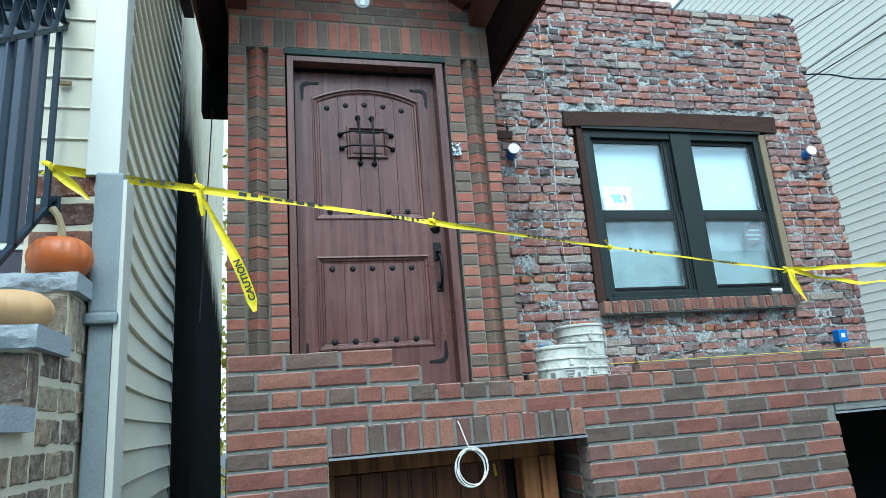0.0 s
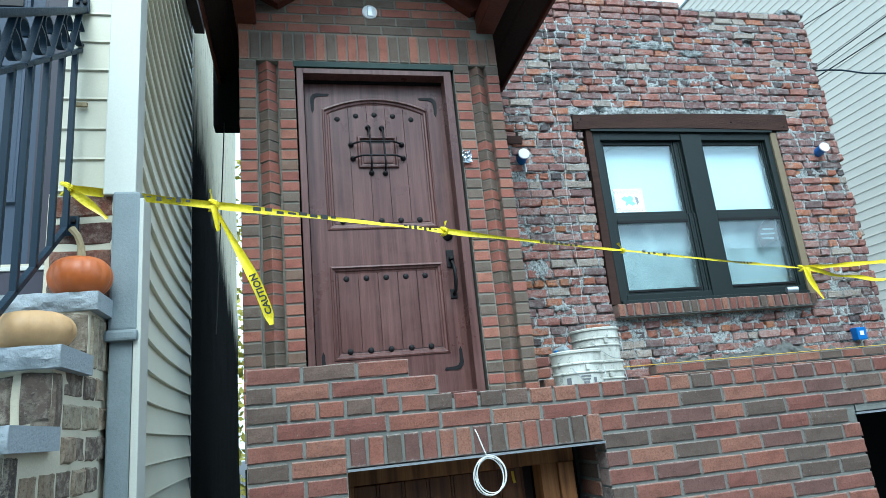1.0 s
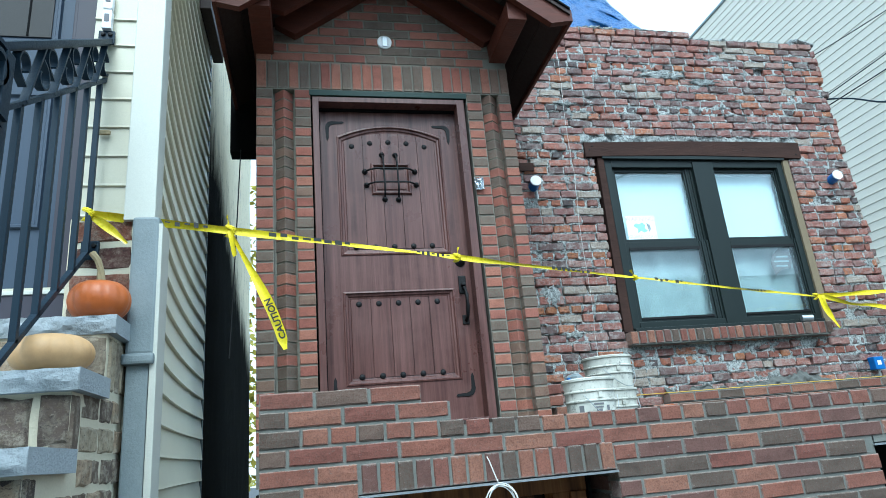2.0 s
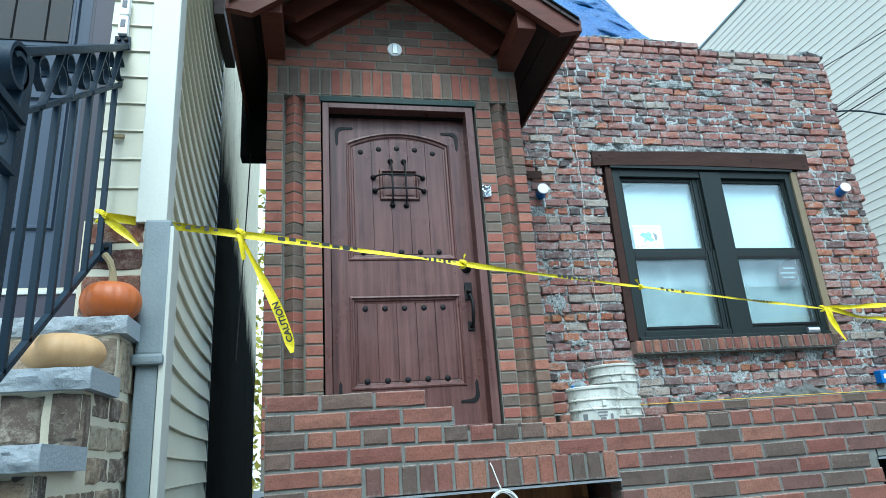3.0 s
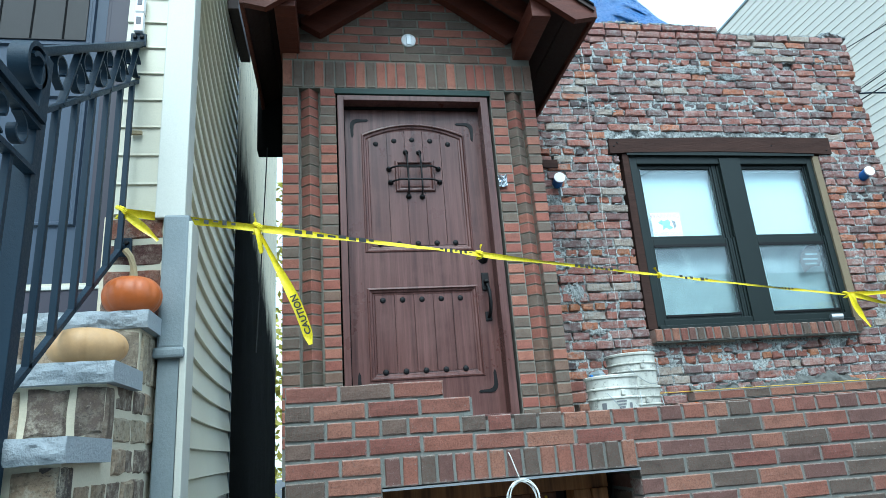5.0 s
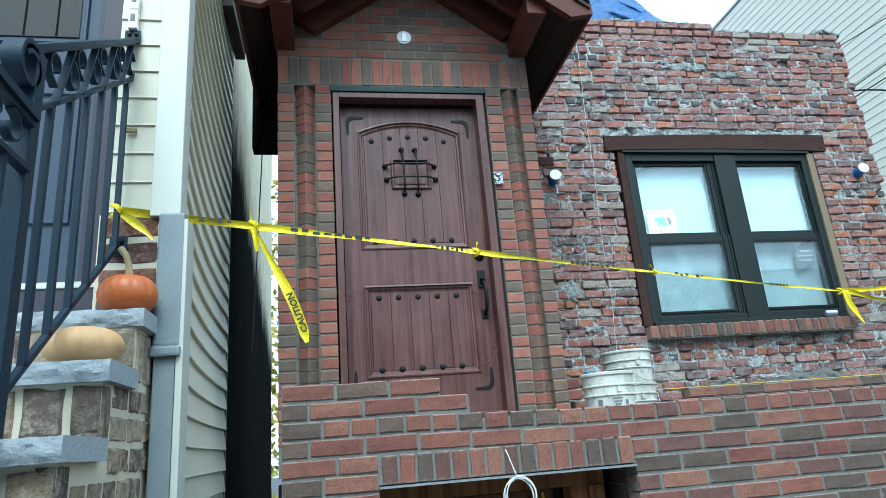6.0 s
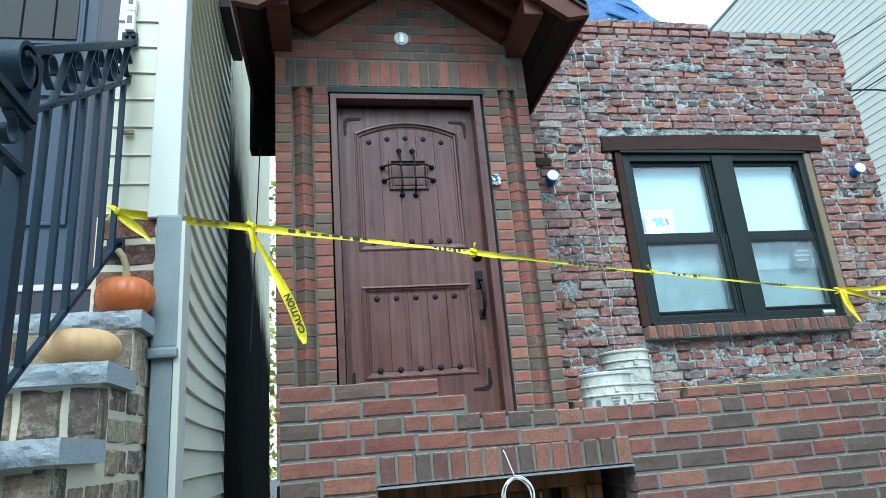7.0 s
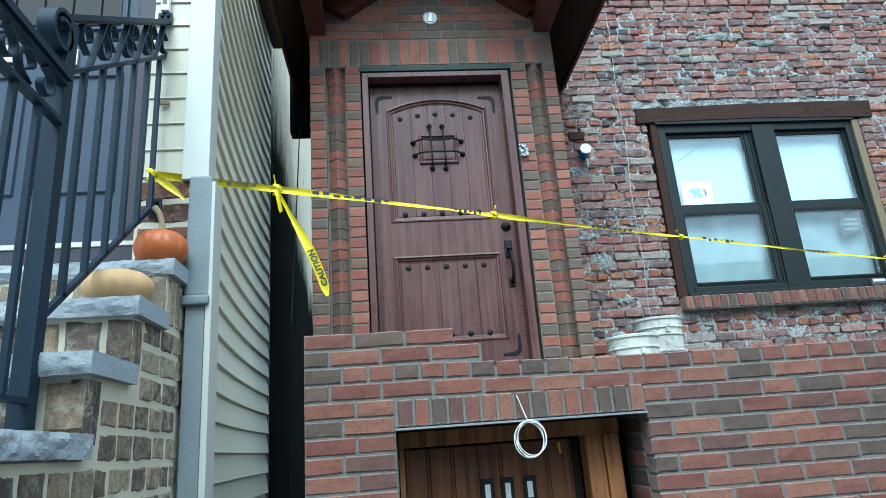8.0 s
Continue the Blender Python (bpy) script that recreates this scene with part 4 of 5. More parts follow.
for z, a, b in ((2.955, 4.01, 4.12), (2.995, 4.0, 4.14), (3.035, 4.03, 4.14)):
    part("print_bar", box(a, b, 2.0130, 2.0143, z, z + 0.014), M_blind_sky, decal)

# ---- basement door under the stoop wall ----
bframe = thing("basement_door_frame", (0.85, 0.25, 0), "bare pine door frame under the brick lintel", "door frame", kind="structure")
part("head", box(0.362, 1.31, 0.215, 0.32, 1.535, 1.600, 0.003), M_rawwood, bframe)
part("jamb", box(1.158, 1.231, 0.215, 0.32, 0.0, 1.535, 0.003), M_rawwood, bframe)
part("jamb", box(1.233, 1.300, 0.200, 0.32, 0.0, 1.535, 0.003), M_rawwood, bframe)
part("jamb", box(0.362, 0.385, 0.215, 0.32, 0.0, 1.535, 0.003), M_rawwood, bframe)
bdoor = thing("basement_door", (0.75, 0.28, 0), "brown grooved plank basement door standing slightly ajar", "door")
for k in range(7):
    x0 = 0.388 + k * 0.104
    part("plank", box(x0, x0 + 0.089, 0.272 + 0.0073 * k, 0.30 + 0.0073 * k, 0.03, 1.527, 0.004), M_plank, bdoor)
    part("plank_bead", box(x0 + 0.0905, x0 + 0.1025, 0.277 + 0.0073 * k, 0.30 + 0.0073 * k, 0.03, 1.527, 0.003), M_plank, bdoor)
part("door_back", ([(0.388, 0.298, 0.03), (1.16, 0.352, 0.03), (1.16, 0.352, 1.525), (0.388, 0.298, 1.525), (0.388, 0.32, 0.03), (1.16, 0.375, 0.03), (1.16, 0.375, 1.525), (0.388, 0.32, 1.525)],
                   [(0, 1, 2, 3), (7, 6, 5, 4), (0, 4, 5, 1), (1, 5, 6, 2), (2, 6, 7, 3), (3, 7, 4, 0)]), M_darkwood, bdoor)
for x in (0.702, 0.789, 0.886):
    yk = 0.266 + 0.006 * (x - 0.388) / 0.086
    pl = part("number_plaque", box(x, x + 0.057, yk - 0.005, yk + 0.008, 1.285, 1.388, 0.001), M_wrought, bdoor, "small black plaque with a pale bar")
    bar = part("pale_bar", box(x + 0.017, x + 0.040, yk - 0.007, yk - 0.0052, 1.300, 1.365), M_silver)
    bar.parent = pl
part("bent_latch", tube([(1.058, 0.29, 1.515), (1.058, 0.285, 1.49), (1.061, 0.283, 1.468)], 0.006, 6), M_line, bdoor)

# ---- iron railing of the neighbouring stoop ----
rail = thing("stair_railing", (-0.55, -0.55, 1.62), "blue-black painted iron stair railing with scrollwork", "railing")
RX = -0.55


def bar_between(p, q, w, h):
    """A rectangular bar from p to q in the plane of the railing."""
    p, q = Vector(p), Vector(q)
    d = (q - p).normalized()
    s = Vector((1, 0, 0))
    u = s.cross(d).normalized()
    vs = [c + s * (a * w / 2) + u * (b * h / 2) for c in (p, q) for a, b in ((-1, -1), (1, -1), (1, 1), (-1, 1))]
    return vs, [(0, 1, 2, 3), (7, 6, 5, 4), (0, 4, 5, 1), (1, 5, 6, 2), (2, 6, 7, 3), (3, 7, 4, 0)]


def line_z(y, a, b):
    return a[1] + (b[1] - a[1]) * (y - a[0]) / (b[0] - a[0])


TOP_A, TOP_B = (-0.955, 2.788), (-0.155, 3.372)
MID_A, MID_B = (-0.90, 2.640), (-0.145, 3.205)
LOW_A, LOW_B = (-0.92, 1.895), (-0.17, 2.515)
part("newel_post", box(RX - 0.024, RX + 0.024, -0.945, -0.897, 1.615, 2.79, 0.003), M_iron, rail)
part("post_foot", box(RX - 0.05, RX + 0.05, -0.97, -0.872, 1.618, 1.630, 0.003), M_iron, rail)
part("handrail", bar_between((RX, *TOP_A), (RX, *TOP_B), 0.048, 0.018), M_iron, rail)
part("handrail_rib", bar_between((RX, TOP_A[0], TOP_A[1] - 0.013), (RX, TOP_B[0], TOP_B[1] - 0.013), 0.028, 0.010), M_iron, rail)


def ribbon_curl(pts, w, t, name, parent, x=RX):
    """A flat bar, w wide across the railing and t thick, bent along points of (y, z)."""
    n = len(pts)
    vs, fs = [], []
    for i, (y, z) in enumerate(pts):
        a, b = pts[max(0, i - 1)], pts[min(n - 1, i + 1)]
        d = Vector((b[0] - a[0], b[1] - a[1])).normalized()
        ny, nz = -d[1] * t / 2, d[0] * t / 2
        vs += [(x - w / 2, y + ny, z + nz), (x + w / 2, y + ny, z + nz), (x + w / 2, y - ny, z - nz), (x - w / 2, y - ny, z - nz)]
    for i in range(n - 1):
        for k in range(4):
            q = (k + 1) % 4
            fs.append((i * 4 + k, i * 4 + q, i * 4 + 4 + q, i * 4 + 4 + k))
    fs += [(0, 1, 2, 3), (n * 4 - 1, n * 4 - 2, n * 4 - 3, n * 4 - 4)]
    return part(name, (vs, fs), M_iron, parent)


_sp = []
for i in range(88):
    a = radians(75 + i * 5)
    r = 0.062 * (1 - i / 186)
    _sp.append((-0.970 + r * math.cos(a), 2.728 + r * math.sin(a)))
ribbon_curl(_sp, 0.048, 0.012, "rail_volute", rail)
part("mid_rail", bar_between((RX, *MID_A), (RX, *MID_B), 0.018, 0.014), M_iron, rail)
part("low_rail", bar_between((RX, *LOW_A), (RX, *LOW_B), 0.018, 0.016), M_iron, rail)
for i in range(6):
    y = -0.795 + i * 0.118
    z0, z1 = line_z(y, LOW_A, LOW_B), line_z(y, MID_A, MID_B)
    part("baluster", box(RX - 0.009, RX + 0.009, y - 0.009, y + 0.009, z0, z1, 0.001), M_iron, rail)


def scroll(y, z, r, start, turn, tail, name="scroll", parent=None, x=RX):
    """A flat iron volute with a straight tail; turn +1 or -1."""
    pts = []
    for i in range(31):
        a = radians(start) + turn * i * 0.17
        rr = r * (1 - i / 48)
        pts.append((y + rr * math.cos(a), z + rr * math.sin(a)))
    pts.insert(0, (pts[0][0] + tail[0], pts[0][1] + tail[1]))
    return ribbon_curl(pts, 0.022, 0.006, name, parent, x)


for i in range(4):
    y = -0.80 + i * 0.170
    zt, zm = line_z(y, TOP_A, TOP_B), line_z(y, MID_A, MID_B)
    c = (zt + zm) / 2
    scroll(y - 0.005, c + 0.022, 0.048, 250, -1, (0.030, -0.012), parent=rail)
    part("brace", bar_between((RX, y + 0.022, zm + 0.018), (RX, y + 0.108, line_z(y + 0.108, TOP_A, TOP_B) - 0.012), 0.022, 0.007), M_iron, rail)
    scroll(y + 0.105, c + 0.055, 0.050, 85, -1, (-0.012, 0.004), parent=rail)
up_plate = part("wall_plate", box(RX - 0.03, RX + 0.03, -0.178, -0.166, 3.345, 3.405, 0.006), M_iron, rail)
low_plate = part("wall_plate", box(RX - 0.03, RX + 0.03, -0.172, -0.158, 2.475, 2.545, 0.006), M_iron, rail)
v, f = lathe([(0.0005, 0.010), (0.007, 0.009), (0.009, 0.0)], (0, 0, 0), 8)
for x in (RX - 0.012, RX + 0.014):
    part("bolt", ([(x + a, -0.178 - c, 3.385 + b) for a, b, c in v], f), M_wrought, up_plate)
    part("bolt", ([(x + a, -0.172 - c, 2.525 + b) for a, b, c in v], f), M_wrought, low_plate)

guard = thing("landing_railing", (-0.52, -1.4, 1.62), "dark iron landing railing with scrollwork meeting the stair post", "railing")
GX = -0.53
part("handrail", bar_between((GX, -1.92, 2.625), (GX, -0.94, 2.595), 0.045, 0.022), M_iron, guard)
part("handrail_rib", bar_between((GX, -1.92, 2.606), (GX, -0.94, 2.576), 0.026, 0.014), M_iron, guard)
part("mid_rail", bar_between((GX, -1.92, 2.465), (GX, -0.94, 2.455), 0.026, 0.014), M_iron, guard)
part("low_rail", bar_between((GX, -1.92, 1.715), (GX, -0.94, 1.705), 0.026, 0.014), M_iron, guard)
part("end_post", box(GX - 0.02, GX + 0.02, -1.95, -1.91, 1.615, 2.68, 0.003), M_iron, guard)
for i in range(8):
    y = -1.82 + i * 0.11
    part("baluster", box(GX - 0.008, GX + 0.008, y - 0.008, y + 0.008, 1.71, 2.46), M_iron, guard)
for i in range(5):
    y = -1.84 + i * 0.18
    scroll(y, 2.530, 0.046, 250, -1, (0.03, -0.012), parent=guard, x=GX)
    scroll(y + 0.085, 2.520, 0.044, 85, -1, (-0.012, 0.004), parent=guard, x=GX)

# ---- pumpkins ----


def pumpkin(name, label, centre, r, h, ribs, skin, stem):
    t_ = thing(name, centre, label, "pumpkin", "pumpkins on the steps")
    prof = []
    for i in range(19):
        a = -math.pi / 2 + math.pi * i / 18
        rr = r * max(0.03, math.cos(a)) ** 0.72
        prof.append((rr, h / 2 + h / 2 * math.sin(a) - 0.10 * h * math.exp(-(rr / (0.35 * r)) ** 2) * (1 if a > 0 else -0.4)))
    lo = min(z for _, z in prof)
    prof = [(a, z - lo) for a, z in prof]
    part("flesh", lathe(prof, centre, 72, lambda t: 1 - 0.055 * (1 - abs(math.sin(t * ribs / 2))) ** 2.6 + 0.008 * math.sin(t * 2 + 1)), skin, t_, smooth=True)
    z0 = centre[2] + prof[-1][1]
    pts = [(centre[0] + a, centre[1] + b, z0 + c) for a, b, c in stem[0]]
    part("stem", tube(pts, stem[1], 7), M_stem, t_, "dry ridged stem")
    return t_


pumpkin("orange_pumpkin", "round orange pumpkin with a long curved stem on the top step", (-0.478, -0.262, 2.2375), 0.094, 0.137, 11, M_orange,
        ([(0, 0, -0.012), (0.0, 0, 0.02), (-0.003, 0, 0.05), (-0.014, 0, 0.085), (-0.034, 0.002, 0.112)], [0.022, 0.014, 0.011, 0.011, 0.012]))
pumpkin("pale_pumpkin", "flat pale yellow pumpkin on the middle step", (-0.510, -0.525, 2.0365), 0.106, 0.112, 9, M_pale,
        ([(0, 0, -0.012), (-0.004, 0, 0.004), (-0.010, 0, 0.014)], [0.014, 0.008, 0.005]))

# ---- buckets on the porch ----


def bucket(loc, label, marks=True):
    b = thing("plastic_bucket", loc, label, "bucket", "white buckets on the porch")
    prof = [(0.0, 0.0), (0.128, 0.0), (0.131, 0.006), (0.143, 0.255), (0.151, 0.258), (0.151, 0.264), (0.144, 0.267), (0.145, 0.300), (0.153, 0.303), (0.153, 0.309), (0.146, 0.312), (0.148, 0.352), (0.156, 0.356), (0.157, 0.366), (0.151, 0.370), (0.146, 0.366), (0.126, 0.02), (0.0, 0.015)]
    part("body", lathe(prof, loc, 48), M_bucket, b, smooth=False)
    for s in (-1, 1):
        part("handle_ear", box(loc[0] - 0.012, loc[0] + 0.012, loc[1] - 0.008 + s * 0.148, loc[1] + 0.008 + s * 0.148, loc[2] + 0.272, loc[2] + 0.298, 0.003), M_bucket, b)
    pts = [(loc[0] + 0.158 * math.sin(-0.6 + 1.9 * i / 16), loc[1] - 0.160 * math.cos(-0.6 + 1.9 * i / 16), loc[2] + 0.285 - 0.11 * math.sin(math.pi * i / 16)) for i in range(17)]
    part("wire_handle", tube(pts, 0.0022, 6), M_steel, b)
    if marks:
        for a, z, w, h in ((-0.80, 0.205, 0.028, 0.035), (-0.10, 0.240, 0.058, 0.007), (-0.10, 0.226, 0.050, 0.006), (-0.10, 0.200, 0.034, 0.020), (0.30, 0.205, 0.020, 0.030)):
            cx, cy = loc[0] + 0.1435 * math.sin(a), loc[1] - 0.1435 * math.cos(a)
            vs = [(cx + dx * math.cos(a), cy + dx * math.sin(a) - 0.001, loc[2] + z + dz) for dx, dz in ((-w / 2, 0), (w / 2, 0), (w / 2, h), (-w / 2, h))]
            part("print_bar", (vs, [(0, 1, 2, 3)]), M_greyink, b)
    return b


fb = bucket((1.735, 1.0, 1.631), "scuffed white plastic bucket with wire handle beside the stoop wall")
part("rag", lathe([(0.0, 0.03), (0.03, 0.026), (0.05, 0.012), (0.058, -0.02)], (1.670, 1.02, 2.005), 14, lambda t: 1 + 0.2 * math.sin(3 * t) + 0.1 * math.sin(7 * t)), M_flash, fb, "grey cloth in the bucket")
part("blue_lid", box(1.598, 1.614, 0.955, 0.985, 1.999, 2.012, 0.004), M_blue, fb)
fb.scale = (0.96, 0.96, 1.15)
bucket((2.135, 1.55, 1.631), "white plastic bucket holding a second bucket near the old wall", marks=False).scale = (1.066, 1.066, 1.066)
bucket((2.135, 1.55, 1.845), "white plastic bucket nested in another bucket near the old wall", marks=False).scale = (1.066, 1.066, 1.066)

# ---- caution tape ----
tape = thing("caution_tape", (0.9, 0.43, 2.6), "yellow caution tape stretched from the iron railing to the window", "caution tape")
TA, TB = Vector((-0.555, -0.205, 2.632)), Vector((4.17, 1.845, 2.655))
TDIR = (TB - TA).normalized()


def tape_point(s):
    p = TA.lerp(TB, s)
    p.z -= 0.012 * math.sin(math.pi * s)
    return p


def strip(path, width, twist, name, parent, rows=4, seed=1.0, crumple=0.004):
    """A crumpled plastic ribbon along a list of points."""
    n = len(path)
    vs, fs = [], []
    for i, p in enumerate(path):
        a, b = path[max(0, i - 1)], path[min(n - 1, i + 1)]
        d = (b - a).normalized()
        side_v = Vector((d.y, -d.x, 0)).normalized() if abs(d.z) < 0.98 else Vector((0.4, -0.9, 0)).normalized()
        up = side_v.cross(d).normalized()
        if up.z < 0:
            up = -up
        tw = twist(i / (n - 1))
        u = up * math.cos(tw) + side_v * math.sin(tw)
        w_ = side_v * math.cos(tw) - up * math.sin(tw)
        w = width(i / (n - 1))
        for k in range(rows + 1):
            f = k / rows - 0.5
            cr = crumple * noise.noise(Vector((i * 0.35, k * 1.3, seed * 7))) + 0.35 * w * (f * f * 4 - 0.5) * 0.5
            vs.append(p + u * (f * w) + w_ * cr)
    for i in range(n - 1):
        for k in range(rows):
            a = i * (rows + 1) + k
            fs.append((a, a + 1, a + rows + 2, a + rows + 1))
    return part(name, (vs, fs), M_tape, parent, smooth=True)


main = [tape_point(i / 150) for i in range(151)]
band = strip(main, lambda t: (0.026 + 0.006 * math.sin(t * 23) + 0.004 * math.sin(t * 61)) * (1 - 0.42 * min(1, max(0, (t - 0.30) / 0.06))), lambda t: 0.55 * math.sin(t * 17 + 0.6) + 0.25 * math.sin(t * 41), "band", tape)
rt = random.Random(8)
for s0, s1, n in ((0.022, 0.082, 9), (0.125, 0.20, 8), (0.262, 0.300, 7), (0.43, 0.49, 8), (0.60, 0.66, 6), (0.80, 0.85, 6)):
    for k in range(n):
        a = s0 + (s1 - s0) * k / n
        b = a + (s1 - s0) / n * rt.uniform(0.45, 0.75)
        p, q = tape_point(a), tape_point(b)
        off = Vector((TDIR.y, -TDIR.x, 0)) * 0.0125
        h0, h1 = rt.uniform(-0.012, 0.0), rt.uniform(0.002, 0.012)
        part("print_mark", ([p + off + Vector((0, 0, h0)), q + off + Vector((0, 0, h0)), q + off + Vector((0, 0, h1)), p + off + Vector((0, 0, h1))], [(0, 1, 2, 3)]), M_ink, tape)


def knot(p, r, name="knot"):
    pts = [p + Vector((r * math.cos(a * 2.1) * 0.8, r * 0.5 * math.sin(a * 1.7), r * math.sin(a))) for a in [i * 0.45 for i in range(22)]]
    part(name, tube(pts, 0.0065, 6), M_tape, tape)


K1 = tape_point(0.0957)
K2 = tape_point(0.3085)
K3 = tape_point(0.567)
K4 = tape_point(0.998)
for p, r in ((TA, 0.020), (K1, 0.020), (K2, 0.018), (K3, 0.012), (K4, 0.022)):
    knot(p, r)
for p, d, w in ((K1, Vector((-0.012, -0.005, 0.062)), 0.024), (K2, Vector((0.008, -0.004, 0.05)), 0.020), (K3, Vector((-0.03, -0.01, 0.045)), 0.024)):
    strip([p + d * (i / 7) for i in range(8)], lambda t, w=w: w * (0.5 + 0.6 * t), lambda t: 0.5 + t, "loose_end", tape, seed=p.x)
strip([TA + Vector((0.135 * t, -0.01 * t, -0.085 * t - 0.03 * t * t)) for t in [i / 12 for i in range(13)]], lambda t: 0.012 + 0.020 * math.sin(math.pi * min(1, t * 1.1)), lambda t: 0.5 - 0.4 * t, "loose_end", tape, seed=3.3)
strip([K1 + Vector((0.022 * t, -0.01, -0.105 * t)) for t in [i / 10 for i in range(11)]], lambda t: 0.02 + 0.012 * t, lambda t: 0.4 + 0.6 * t, "loose_end", tape, seed=5.3)
tail_pts = [K1 + Vector((0.200 * t + 0.022 * math.sin(3 * t), 0.02 * t - 0.02 * math.sin(math.pi * t), -0.485 * t - 0.012 * math.sin(5 * t))) for t in [i / 40 for i in range(41)]]
strip(tail_pts, lambda t: 0.014 + 0.026 * min(1, t * 1.7) - 0.024 * max(0, t - 0.93) / 0.07, lambda t: 0.7 * (1 - t) ** 1.5 + 0.1 * math.sin(9 * t), "tail", tape, seed=6.1, crumple=0.003)
lv, lf = text_mesh("CAUTION", 0.036)
_lo, _hi = min(a for a, _ in lv), max(a for a, _ in lv)
tl = []
for a, b in lv:
    t = 0.92 - 0.34 * (a - _lo) / (_hi - _lo)
    i = min(39, int(t * 40))
    p = tail_pts[i].lerp(tail_pts[i + 1], t * 40 - i)
    d = (tail_pts[i + 1] - tail_pts[i]).normalized()
    s_ = Vector((d.y, -d.x, 0)).normalized()
    up = s_.cross(d).normalized()
    up = -up if up.z < 0 else up
    off_ = s_ if s_.y < 0 else -s_
    tl.append(p - up * b + off_ * 0.011)
part("letters", (tl, lf), M_ink, tape, "black printed letters")
strip([K4 + Vector((1.12 * t, -0.14 * t, 0.0)) for t in [i / 30 for i in range(31)]], lambda t: 0.034 + 0.006 * math.sin(20 * t), lambda t: 0.4 * math.sin(9 * t), "band", tape, seed=7.7)
strip([K4 + Vector((1.12 * t, -0.14 * t - 0.012, -0.15 * math.sin(2.2 * t) + 0.008 * math.sin(20 * t))) for t in [i / 30 for i in range(31)]], lambda t: 0.028 + 0.008 * math.sin(16 * t), lambda t: 0.9 * math.sin(7 * t), "band", tape, seed=8.7)
strip([K4 + Vector((0.06 * t + 0.05 * t * t, -0.03, -0.27 * t)) for t in [i / 16 for i in range(17)]], lambda t: 0.022 + 0.022 * math.sin(3 * t), lambda t: 0.5 * math.sin(5 * t), "loose_end", tape, seed=9.7)
strip([K4 + Vector((0.03, -0.03, -0.11 * t)) for t in [i / 8 for i in range(9)]], lambda t: 0.03, lambda t: 0.8, "loose_end", tape, seed=2.7)

# ---- wires, cords and small fixtures ----


def cable(name, label, pts, r, mat, category="cable"):
    ob = part(name, tube(pts, r, 6), mat)
    return tagged(ob, label, category)


def sag(a, b, drop, n=24):
    a, b = Vector(a), Vector(b)
    return [a.lerp(b, i / n) - Vector((0, 0, drop * 4 * (i / n) * (1 - i / n))) for i in range(n + 1)]


def onward(a, b):
    """The point where the line from a through b meets the far house."""
    k = (FX - 0.015 - a[0]) / (b[0] - a[0])
    return tuple(p + (q - p) * k for p, q in zip(a, b))


cable("overhead_wire", "black overhead wire fixed to the old wall corner", sag((4.95, 1.95, 5.01), onward((4.95, 1.95, 5.01), (5.43, 1.768, 5.269)), 0.02), 0.005, M_wire)
cable("overhead_wire", "black overhead wire crossing the pale siding", sag((4.98, 2.00, 4.585), onward((4.98, 2.00, 4.585), (5.43, 1.467, 4.873)), 0.02), 0.005, M_wire)
cable("overhead_wire", "black overhead wire crossing the pale siding", sag((4.98, 2.00, 4.49), onward((4.98, 2.00, 4.49), (5.43, 1.509, 4.73)), 0.02), 0.006, M_wire)
cable("splice_cable", "grey-blue spliced cable drooping from the old wall", [(4.98, 2.0, 4.56), (5.06, 1.94, 4.535), (5.15, 1.88, 4.50), (5.2, 1.838, 4.464), (5.24, 1.80, 4.43), (5.28, 1.77, 4.405), (5.36, 1.70, 4.365), (5.43, 1.628, 4.324), (5.95, 1.12, 4.05), onward((5.43, 1.628, 4.324), (5.95, 1.12, 4.05))], 0.008, M_iron)
for a, b in (((-6.0, -14.2, 6.5), (6.54, 0.5, 6.4)), ((3.0, -14.2, 6.8), (6.54, -0.25, 6.2)), ((-10.0, -14.2, 6.3), (-0.42, -0.16, 5.9)), ((9.0, -14.2, 6.9), (-0.46, -0.16, 6.05))):
    cable("street_wire", "black utility wire strung over the street", sag(a, b, 0.25, 40), 0.010, M_wire)
rc = random.Random(4)
cable("white_cord", "thin white cord hanging down the old brick wall", [(2.315 - 0.055 * t + 0.006 * math.sin(17 * t) + rc.uniform(-0.003, 0.003), 1.922 + rc.uniform(-0.004, 0.004), 4.98 - 2.68 * t) for t in [i / 60 for i in range(61)]], 0.0017, M_cord, "cord")
cable("alley_cable", "thin dark cable hanging in the alley", sag((-0.26, 1.87, 3.92), (-0.30, 1.7, 2.4), 0.03), 0.004, M_wire)
cable("mason_line", "yellow mason line stretched over the new brick course", [(2.46 + 2.5 * i / 10, 1.834, 1.996) for i in range(11)], 0.0022, M_line, "string")
ring = []
for i in range(125):
    a = 2 * math.pi * i / 31
    k = 1 + 0.09 * math.sin(i * 0.17)
    ring.append((0.871 + 0.056 * k * math.cos(a + 1.6) + 0.006 * math.sin(i * 0.13), -0.028 + 0.006 * math.sin(i * 0.31), 1.538 + 0.066 * k * math.sin(a + 1.6)))
lead = [(0.838, -0.006, 1.705), (0.842, -0.018, 1.69), (0.855, -0.024, 1.645), (0.866, -0.028, 1.61)]
cable("cable_coil", "coil of white cable hanging from the brick lintel", lead + ring, 0.0023, M_cord, "cable")
cable("cord_loop", "small orange cord loop lying on the brick ledge", [(2.68 + 0.05 * math.cos(a), 1.80 + 0.02 * math.sin(a), 1.88 + 0.02 * math.sin(a) + 0.0005 * i) for i, a in enumerate([i * 0.35 for i in range(40)])], 0.003, M_orange, "cord")


